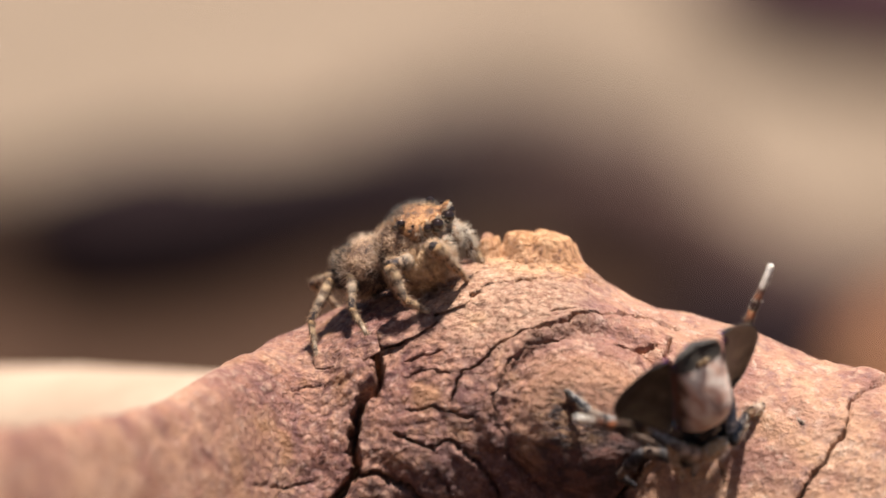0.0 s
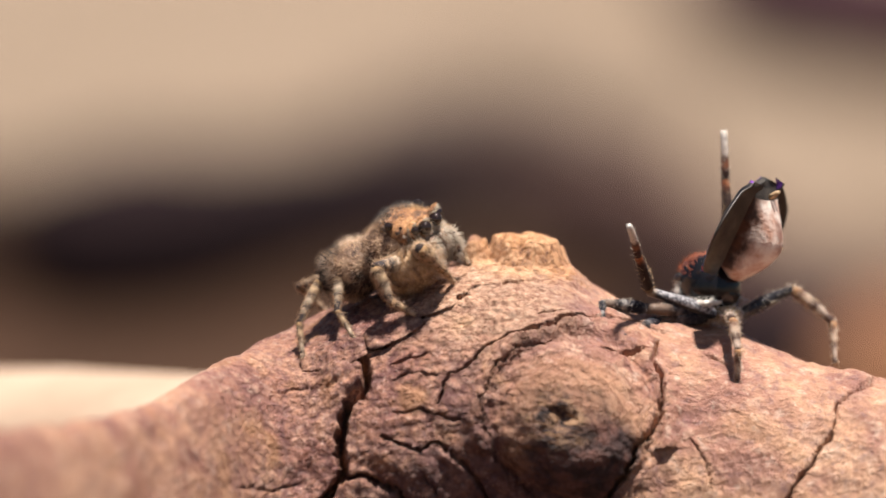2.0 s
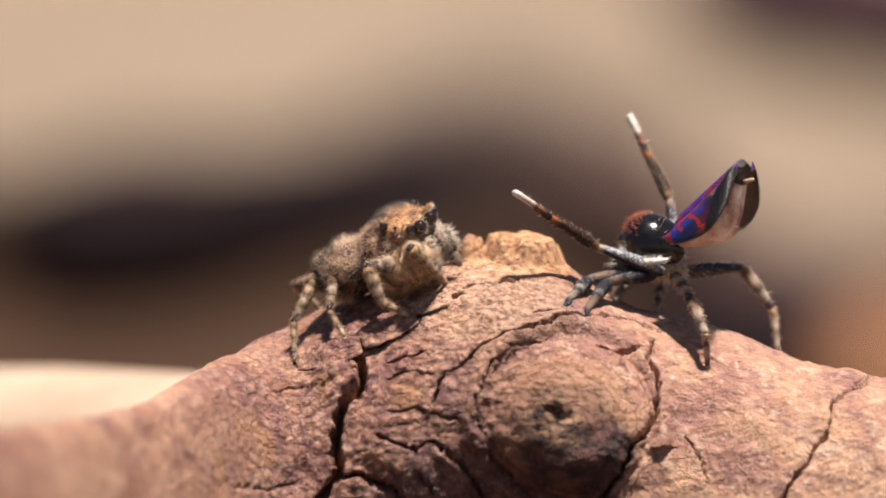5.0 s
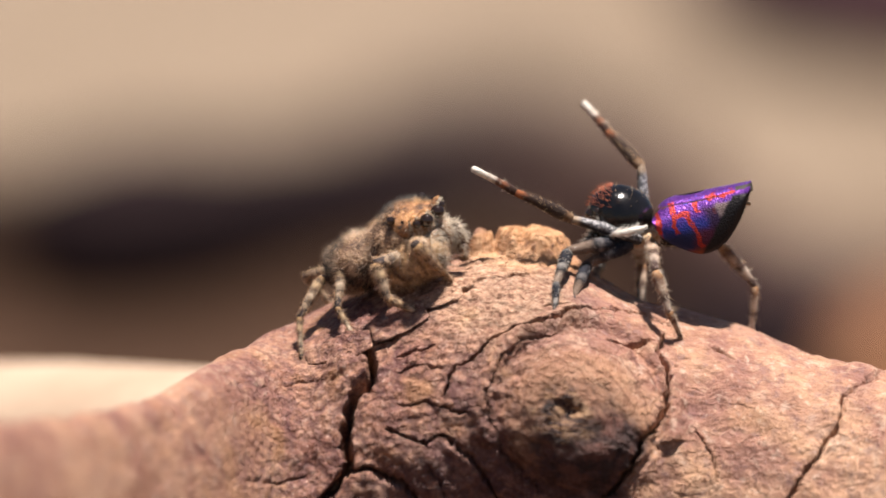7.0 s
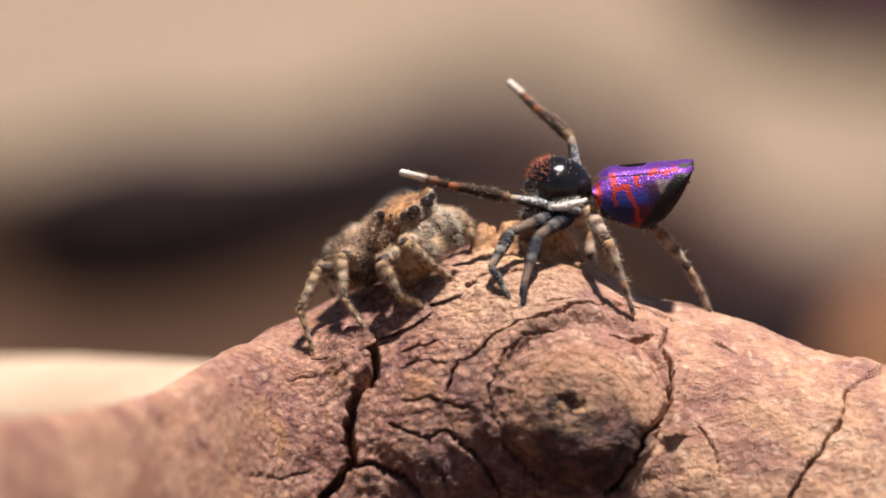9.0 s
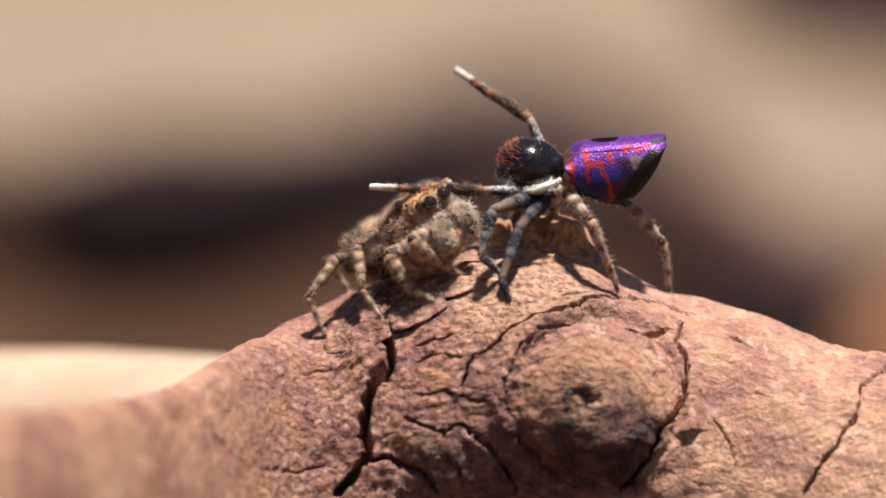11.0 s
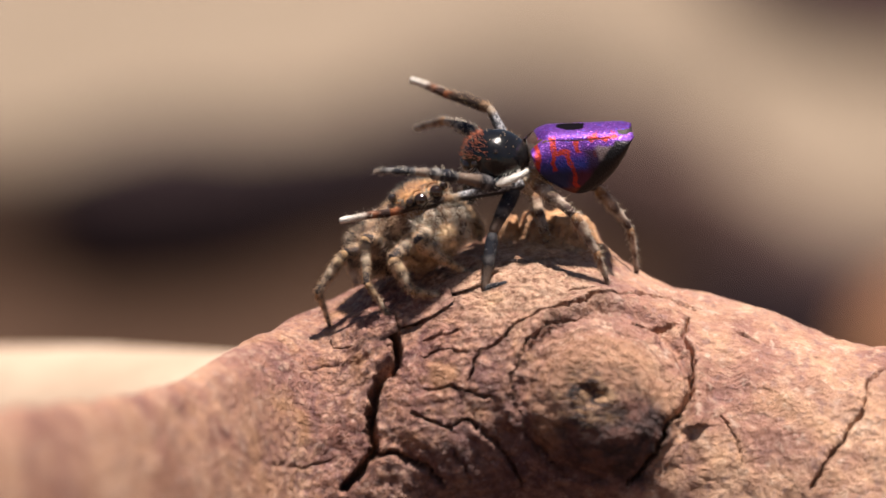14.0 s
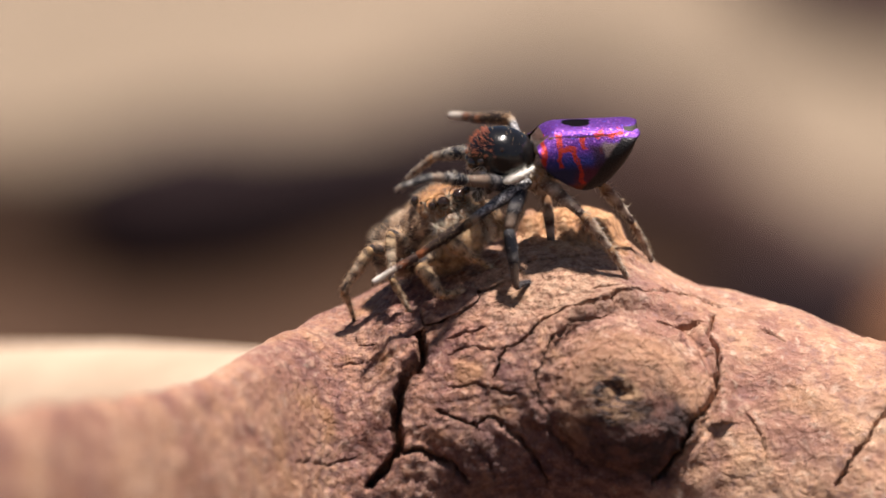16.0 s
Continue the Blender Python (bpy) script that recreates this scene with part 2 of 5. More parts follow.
SCALES = iridescent("iridescent_scales", 0.0)
BACK_SCALES = iridescent("iridescent_back", 0.37)
BLACK_GLOSS = plain("black_gloss", [(0.3, (0.004, 0.004, 0.005)), (0.7, (0.012, 0.011, 0.012))], 1.6, 0.17, 0.02, spec=0.45)
BLACK_SOFT = plain("black_velvet", [(0.3, (0.012, 0.010, 0.009)), (0.7, (0.05, 0.04, 0.03))], 8, 0.6, 0.03)
FLAP_UNDER = plain("flap_underside", [(0.3, (0.024, 0.018, 0.014)), (0.5, (0.055, 0.042, 0.031)), (0.7, (0.16, 0.13, 0.09))], 0.9, 0.45, 0.03)
def belly():
    a = Mat("pale_belly", 0.62, 0, 0.4)
    n = a.noise(2.2, 5, 0.6)
    col = a.ramp(n, [(0.32, (0.48, 0.25, 0.17)), (0.46, (0.62, 0.44, 0.36)), (0.62, (0.78, 0.68, 0.60))])
    v = a.node("ShaderNodeVectorMath")
    v.operation = "MULTIPLY"
    v.inputs[1].default_value = (0.8, 1.5, 0.0)
    a.t.links.new(a.co, v.inputs[0])
    d = a.node("ShaderNodeVectorMath")
    d.operation = "DISTANCE"
    d.inputs[1].default_value = (-1.15, 0.0, 0.0)
    a.t.links.new(v.outputs[0], d.inputs[0])
    w = a.math("ADD", d.outputs["Value"], a.math("MULTIPLY", a.noise(3, 3), 0.5))
    col = a.mix(a.math("MULTIPLY", a.step(w, 0.62, 0.36), 0.7), col, (0.20, 0.075, 0.05))
    col = a.mix(a.step(a.axis(2), -0.10, 0.20), col, (0.07, 0.035, 0.025))
    flank = a.math("ADD", a.math("ABSOLUTE", a.axis(1)), a.math("MULTIPLY", a.math("SUBTRACT", a.noise(3, 4), 0.5), 0.3))
    col = a.mix(a.step(flank, 0.52, 0.70), col, a.ramp(n, [(0.35, (0.022, 0.015, 0.013)), (0.6, (0.12, 0.045, 0.022))]))
    a.set("Base Color", col)
    a.bump(a.noise(9, 4), 0.03)
    return a.m


BELLY = belly()
RED_HAIR = plain("red_hair", [(0.3, (0.26, 0.05, 0.02)), (0.7, (0.48, 0.13, 0.05))], 8, 0.6, 0.02)
WHITE_HAIR = plain("white_hair", [(0.3, (0.60, 0.55, 0.48)), (0.7, (0.85, 0.82, 0.76))], 9, 0.5, 0.02)
TAN_HAIR = plain("tan_hair", [(0.3, (0.30, 0.19, 0.09)), (0.7, (0.64, 0.46, 0.28))], 7, 0.6, 0.02)
GREY_LEG = banded("dark_grey_leg", [(0.0, (0.07, 0.068, 0.072)), (0.22, (0.012, 0.013, 0.020)), (0.5, (0.018, 0.019, 0.028)), (0.62, (0.13, 0.12, 0.12)), (0.74, (0.014, 0.014, 0.018)), (0.95, (0.17, 0.12, 0.09))], 1.1, 0.63, (0.52, 0.49, 0.47))
FRONT_LEG = banded("pale_banded_grey_leg", [(0.0, (0.20, 0.19, 0.18)), (0.16, (0.014, 0.015, 0.022)), (0.48, (0.016, 0.017, 0.024)), (0.58, (0.30, 0.28, 0.26)), (0.70, (0.018, 0.018, 0.022)), (0.95, (0.30, 0.23, 0.18))], 1.1, 0.60, (0.62, 0.59, 0.56))
DARK_HAIR = plain("dark_brown_hair", [(0.35, (0.02, 0.012, 0.010)), (0.7, (0.11, 0.06, 0.04))], 6, 0.5, 0.02)


def edged_femur():
    """Black thigh with a stripe of white scales along its upper edge."""
    a = Mat("white_edged_femur", 0.4, 0, 0.4)
    n = a.noise(9, 4, 0.65)
    z = a.math("ADD", a.axis(2), a.math("MULTIPLY", a.math("SUBTRACT", n, 0.5), 0.10))
    white = a.ramp(a.noise(16, 3), [(0.42, (0.06, 0.06, 0.07)), (0.62, (0.46, 0.45, 0.46))])
    col = a.mix(a.step(z, 0.05, 0.09), (0.010, 0.010, 0.014), white)
    col = a.mix(a.step(a.axis(0), 1.55, 1.75), col, (0.30, 0.22, 0.15))
    a.set("Base Color", col)
    a.bump(a.noise(20, 3), 0.02)
    return a.m


EDGED = edged_femur()
ARM_TIBIA = banded("dark_display_leg", [(0.0, (0.30, 0.20, 0.12)), (0.10, (0.16, 0.09, 0.05)), (0.2, (0.03, 0.018, 0.014)), (0.8, (0.035, 0.018, 0.013)), (0.93, (0.30, 0.10, 0.04))], 1.6, 0.66, (0.34, 0.22, 0.15))
ARM_TIP = banded("white_tipped_leg", [(0.0, (0.035, 0.017, 0.013)), (0.20, (0.045, 0.02, 0.014)), (0.34, (0.24, 0.09, 0.045)), (0.44, (0.10, 0.05, 0.035)), (0.56, (0.60, 0.52, 0.45)), (0.9, (0.74, 0.69, 0.62))], 1.25)
AMBER_LEG = banded("amber_banded_leg", [(0.0, (0.46, 0.26, 0.13)), (0.22, (0.13, 0.065, 0.042)), (0.42, (0.48, 0.36, 0.27)), (0.60, (0.065, 0.034, 0.026)), (0.78, (0.46, 0.36, 0.29)), (1.0, (0.07, 0.042, 0.036))], 1.2, 0.62, (0.62, 0.54, 0.47))
FEM_LEG = banded("brown_mottled_leg", [(0.0, (0.48, 0.3, 0.144)), (0.16, (0.084, 0.054, 0.036)), (0.30, (0.552, 0.396, 0.24)), (0.48, (0.108, 0.072, 0.054)), (0.62, (0.6, 0.48, 0.348)), (0.80, (0.072, 0.054, 0.048)), (0.92, (0.432, 0.324, 0.228)), (1.0, (0.06, 0.048, 0.048))], 1.0)
FEM_HEAD = plain("fawn_head", [(0.40, (0.048, 0.0264, 0.018)), (0.50, (0.24, 0.108, 0.048)), (0.64, (0.552, 0.288, 0.12))], 3.0, 0.65, 0.06)
FEM_BODY = plain("mottled_body", [(0.36, (0.05, 0.028, 0.022)), (0.50, (0.20, 0.115, 0.07)), (0.66, (0.46, 0.32, 0.21))], 2.6, 0.65, 0.06)
FEM_CHEST = plain("golden_mottled_chest", [(0.34, (0.13, 0.07, 0.045)), (0.47, (0.46, 0.29, 0.15)), (0.64, (0.78, 0.56, 0.32))], 3.4, 0.55, 0.05)
EYE_BLACK = plain("eye_lens", [(0.3, (0.010, 0.005, 0.003)), (0.7, (0.030, 0.014, 0.008))], 4, 0.08, 0.0, spec=0.9)
GREY_HAIR = plain("grey_hair", [(0.38, (0.015, 0.015, 0.018)), (0.65, (0.25, 0.245, 0.25))], 5, 0.5, 0.02)
ORANGE_HAIR = plain("orange_hair", [(0.36, (0.12, 0.06, 0.0336)), (0.50, (0.432, 0.216, 0.09)), (0.66, (0.72, 0.432, 0.204))], 2, 0.6, 0.02)
FEM_HAIR = plain("brown_grey_hair", [(0.35, (0.202, 0.115, 0.0648)), (0.65, (0.748, 0.504, 0.302))], 1.6, 0.6, 0.02)
FEM_GREY = plain("ash_hair", [(0.35, (0.30, 0.205, 0.145)), (0.65, (0.80, 0.61, 0.44))], 1.6, 0.6, 0.02)
FEMUR_BLACK = plain("glossy_black_femur", [(0.3, (0.008, 0.008, 0.010)), (0.7, (0.03, 0.028, 0.03))], 5, 0.2, 0.01)
CREAM = plain("cream_hair", [(0.3, (0.56, 0.46, 0.34)), (0.7, (0.80, 0.72, 0.60))], 8, 0.6, 0.02)


# ---- mesh building ----
class Soup:
    """Collects vertices and faces in millimetres."""

    def __init__(self, seed=1):
        self.v, self.f, self.mi, self.k = [], [], [], 0
        self.r = random.Random(seed)

    def grid(self, rows, wrap=True, caps=True):
        base, n = len(self.v), len(rows[0])
        for row in rows:
            self.v += [tuple(p) for p in row]
        for i in range(len(rows) - 1):
            for j in range(n if wrap else n - 1):
                q = (j + 1) % n
                self.f.append((base + i * n + j, base + i * n + q, base + (i + 1) * n + q, base + (i + 1) * n + j))
                self.mi.append(self.k)
        if wrap and caps:
            self.f += [tuple(base + j for j in reversed(range(n))), tuple(base + (len(rows) - 1) * n + j for j in range(n))]
            self.mi += [self.k, self.k]

    def tube(self, pts, radii, n=10, flat=1.0):
        pts = [Vector(p) for p in pts]
        rows, side = [], None
        for i, p in enumerate(pts):
            d = (pts[min(i + 1, len(pts) - 1)] - pts[max(i - 1, 0)]).normalized()
            if side is None:
                side = d.cross(Vector((0.13, 0.31, 0.94))).normalized()
            side = (side - d * side.dot(d)).normalized()
            up = d.cross(side)
            rows.append([p + (side * math.cos(a) + up * math.sin(a) * flat) * radii[i] for a in [math.tau * k / n for k in range(n)]])
        self.grid(rows)

    def blob(self, c, r, n=16, m=10, turn=None, shape=None):
        """A closed rounded body; shape(p) may bend each point of the unit ball."""
        c, rows = Vector(c), []
        for i in range(m + 1):
            a = math.pi * min(max(i / m, 0.012), 0.988)
            row = []
            for j in range(n):
                b = math.tau * j / n
                p = Vector((math.cos(a), math.sin(a) * math.cos(b), math.sin(a) * math.sin(b)))
                if shape:
                    p = shape(p)
                p = Vector((p.x * r[0], p.y * r[1], p.z * r[2]))
                row.append(c + (turn @ p if turn else p))
            rows.append(row)
        self.grid(rows)

    def hair(self, p, d, length, thick):
        p, d = Vector(p), Vector(d).normalized()
        s = d.orthogonal().normalized()
        u, base = d.cross(s), len(self.v)
        self.v += [tuple(p + (s * math.cos(a) + u * math.sin(a)) * thick) for a in (0, 2.09, 4.19)]
        bend = s * self.r.uniform(-0.15, 0.15) + u * self.r.uniform(-0.15, 0.15)
        self.v.append(tuple(p + (d + bend) * length))
        self.f += [(base, base + 1, base + 3), (base + 1, base + 2, base + 3), (base + 2, base, base + 3)]
        self.mi += [self.k] * 3

    def fur(self, count, length, thick, lean=(0, 0, 0), spread=0.5, faces=None, keep=None):
        """Hairs over the faces built so far."""
        pick = faces or [f for f in self.f if len(f) == 4]
        areas, centres = [], []
        for f in pick:
            a, b, c, d = [Vector(self.v[i]) for i in f]
            n = (c - a).cross(d - b)
            areas.append(n.length)
            centres.append(((a, b, c, d), n.normalized() if n.length > 1e-12 else Vector((0, 0, 1))))
        lean, middle = Vector(lean), sum((q[0] for q, _ in centres), Vector()) / len(centres)
        if sum((q[0] - middle).dot(n) for q, n in centres) < 0:
            centres = [(q, -n) for q, n in centres]
        for (q, n) in self.r.choices(centres, areas, k=count):
            s, t = self.r.random(), self.r.random()
            p = q[0].lerp(q[1], s).lerp(q[3].lerp(q[2], s), t)
            if keep and not keep(p):
                continue
            jit = Vector([self.r.gauss(0, spread) for _ in range(3)])
            self.hair(p, n * 1.0 + lean + jit * 0.6, length * self.r.uniform(0.5, 1.25), thick)

    def mesh(self, name, *mats, smooth=True):
        me = bpy.data.meshes.new(name)
        me.from_pydata([(x * MM, y * MM, z * MM) for x, y, z in self.v], [], self.f)
        for m in mats:
            me.materials.append(m)
        me.polygons.foreach_set("material_index", self.mi)
        me.polygons.foreach_set("use_smooth", [smooth] * len(self.f))
        me.update()
        bm = bmesh.new()
        bm.from_mesh(me)
        bmesh.ops.recalc_face_normals(bm, faces=bm.faces)
        bm.to_mesh(me)
        bm.free()
        return me


def part(name, soup, mats, parent, label="", where=None):
    ob = new(name, soup.mesh(name, *(mats if isinstance(mats, (list, tuple)) else [mats])))
    ob.parent = parent
    if where is not None:
        ob.matrix_basis = where
    return tagged(ob, label)


def axes(pos, fwd, up=(0, 0, 1)):
    """The pose at pos (millimetres) whose own x points along fwd and whose z lies nearest to up. The result is in metres."""
    f = Vector(fwd).normalized()
    s = Vector(up).cross(f)
    if s.length < 1e-5:
        s = f.orthogonal()
    s.normalize()
    m = Matrix((f, s, f.cross(s))).transposed().to_4x4()
    m.translation = Vector(pos) * MM
    return m


# ---- branch ----
TOP = np.array([(-60, -9.0), (-30, -6.5), (-16, -4.9), (-11.2, -4.35), (-8.6, -4.05), (-7.4, -3.70), (-6.2, -3.05), (-5.5, -2.73), (-4.8, -2.37), (-3.63, -1.84), (-2.6, -1.25), (-1.2, -0.62), (0.2, -0.28),
                (1.8, -0.15), (2.9, -0.30), (3.66, -0.80), (4.37, -1.18), (5.94, -1.73), (7.8, -2.32), (9.5, -2.84), (11.2, -3.25), (15, -4.3), (30, -9.5), (60, -24), (110, -52), (160, -66)])


def smooth_interp(x, xs, ys):
    """Cubic through the points (monotone slopes)."""
    xs, ys = np.asarray(xs, float), np.asarray(ys, float)
    d = np.diff(ys) / np.diff(xs)
    m = np.concatenate([[d[0]], np.where(d[1:] * d[:-1] > 0, 2 * d[1:] * d[:-1] / (d[1:] + d[:-1] + 1e-12), 0), [d[-1]]])
    x = np.clip(np.asarray(x, float), xs[0], xs[-1])
    i = np.clip(np.searchsorted(xs, x) - 1, 0, len(xs) - 2)
    h = xs[i + 1] - xs[i]
    t = (x - xs[i]) / h
    return ys[i] * (2 * t**3 - 3 * t**2 + 1) + m[i] * h * (t**3 - 2 * t**2 + t) + ys[i + 1] * (3 * t**2 - 2 * t**3) + m[i + 1] * h * (t**3 - t**2)


def rz_of(u):
    return 5.3 - 1.05 * np.exp(-((np.asarray(u) - 1.6) / 6.0) ** 2) - 0.012 * np.maximum(np.abs(u) - 15, 0)


def ry_of(u):
    return 4.0 + 0.4 * np.exp(-((np.asarray(u) - 1.5) / 6.5) ** 2) - 0.008 * np.maximum(np.abs(u) - 15, 0)


def yc_of(u):
    left = np.maximum(0, -np.asarray(u, float) - 3.5)
    right = np.maximum(0, np.asarray(u, float) - 5.0)
    return -45 * (1 - np.exp(-0.9 * left**2 / (1 + 0.12 * left) / 45)) - 0.10 * right**2 / (1 + 0.12 * right)


def seen_crest():
    """The crest as it is seen from the lens, for a gentler bend to the left."""
    u = np.linspace(-60, -3.5, 400)
    left = -u - 3.5
    k = 150 / (150 - 0.20 * left**2 / (1 + 0.06 * left))
    keep = k < 2
    return (u * k)[keep], (smooth_interp(u, TOP[:, 0], TOP[:, 1]) * k)[keep]


SEEN = seen_crest()


def top_of(u):
    u = np.asarray(u, float)
    k = 150 / (150 + yc_of(np.minimum(u, -3.5)))
    return np.where(u > -3.5, smooth_interp(u, TOP[:, 0], TOP[:, 1]), np.interp(u * k, SEEN[0], SEEN[1]) / k)


def surf_y(x, z):
    """Depth of the near face of the branch at x and height z."""
    rz = float(rz_of(x))
    s = (z - (float(top_of(x)) - rz)) / rz
    return float(yc_of(x)) - float(ry_of(x)) * math.sqrt(max(0.0, 1 - min(1.0, max(-1.0, s)) ** 2))


def bump_at(x, z):
    """How far the knot stands out at x and height z."""
    rho = np.hypot((x - KNOT[0]) / 1.02, z - KNOT[1])
    b = (0.62 - 0.05 * rho**2) / (1 + np.exp((rho - 1.70) / 0.26))
    b += 0.20 * np.exp(-((rho - 2.35) / 0.25) ** 2) * (z > KNOT[1] - 0.8) - 0.10 * np.exp(-((rho - 2.0) / 0.12) ** 2)
    return b


# each crack: width, depth, then its run along the face
CRACKS = [(0.105, 0.65, [(-2.27, -2.27), (-1.99, -2.84), (-2.06, -3.41), (-2.46, -3.70), (-2.66, -4.56), (-2.59, -5.56), (-3.03, -6.10), (-3.34, -6.41)]),
          (0.054, 0.3, [(-2.59, -5.63), (-2.06, -5.53), (-1.66, -5.73), (-1.20, -5.93), (-0.77, -6.34)]),
          (0.028, 0.18, [(-1.63, -4.56), (-1.13, -4.70), (-0.63, -4.87), (-0.27, -4.67), (0.23, -5.06), (0.69, -5.59), (1.11, -6.41)]),
          (0.029, 0.14, [(-1.34, -2.73), (-0.91, -2.59), (-0.46, -2.50)]),
          (0.03, 0.22, [(5.66, -2.06), (4.51, -1.70), (3.09, -1.73), (2.23, -1.99), (1.51, -2.06), (0.94, -2.36), (0.40, -2.84), (0.03, -2.99), (-0.23, -3.77)]),
          (0.024, 0.1, [(2.59, -2.21), (1.66, -2.44), (1.20, -2.87), (0.87, -3.56), (0.77, -3.87), (0.97, -4.44), (1.26, -5.13), (1.69, -5.59), (2.16, -6.13)]),
          (0.048, 0.36, [(5.23, -2.24), (5.06, -2.73), (5.33, -3.16), (5.23, -3.99), (5.09, -4.36), (4.66, -4.81), (4.37, -5.44), (3.97, -5.99), (3.60, -6.41)]),
          (0.038, 0.26, [(10.73, -3.13), (9.97, -3.47), (9.60, -3.77), (9.46, -4.44), (8.97, -5.13), (8.54, -5.70), (8.09, -6.41)]),
          (0.036, 0.2, [(3.80, -2.44), (4.37, -2.51), (4.97, -2.47)]),
          (0.029, 0.18, [(6.44, -2.59), (6.73, -2.67), (6.97, -2.87)]),
          (0.043, 0.3, [(1.87, -0.73), (1.11, -0.91), (0.66, -1.01), (0.09, -1.24), (-0.60, -1.53)]),
          (0.072, 0.4, [(-0.56, -1.49), (-0.91, -1.87), (-1.34, -2.10), (-1.91, -2.27), (-2.20, -2.30)]),
          (0.029, 0.15, [(2.16, -1.59), (2.51, -1.53), (2.94, -1.53)]),
          (0.025, 0.12, [(-1.34, -3.99), (-0.77, -3.87), (-0.20, -4.01), (0.37, -4.20)]),
          (0.022, 0.1, [(-0.70, -5.41), (-0.34, -5.84), (-0.13, -6.34)]),
          (0.025, 0.12, [(-1.34, -3.13), (-0.77, -2.96), (-0.20, -3.06)]),
          (0.022, 0.1, [(-4.34, -3.56), (-3.77, -3.41), (-3.20, -3.30)]),
          (0.029, 0.12, [(-5.06, -5.70), (-4.34, -5.84), (-3.63, -5.67)]),
          (0.022, 0.1, [(5.94, -4.56), (6.37, -5.13), (6.51, -5.84)])]


def crack_field(x, z):
    out = np.zeros_like(x)
    for width, depth, run in CRACKS:
        dist = np.full_like(x, 9.0)
        n = len(run) - 1
        for i in range(n):
            (ax, az), (bx, bz) = run[i], run[i + 1]
            ux, uz = bx - ax, bz - az
            t = np.clip(((x - ax) * ux + (z - az) * uz) / (ux * ux + uz * uz), 0, 1)
            w = np.hypot(x - ax - t * ux, z - az - t * uz)
            taper = np.clip(np.minimum((i + t), (n - i - t)) * 2.5 + 0.35, 0.35, 1)
            dist = np.minimum(dist, w / taper)
        out = np.maximum(out, depth * 1.5 * np.clip(1.3 - dist / width, 0, 1) ** 0.7)
        out -= 0.05 * np.exp(-((dist - width * 1.9) / width) ** 2) * (depth > 0.2)
    return out


def noise_grid(pts, scale, octaves):
    v = np.empty(len(pts))
    for i, p in enumerate(pts):
        v[i] = noise.fractal(Vector(p) * scale, 1.0, 2.1, octaves)
    return v


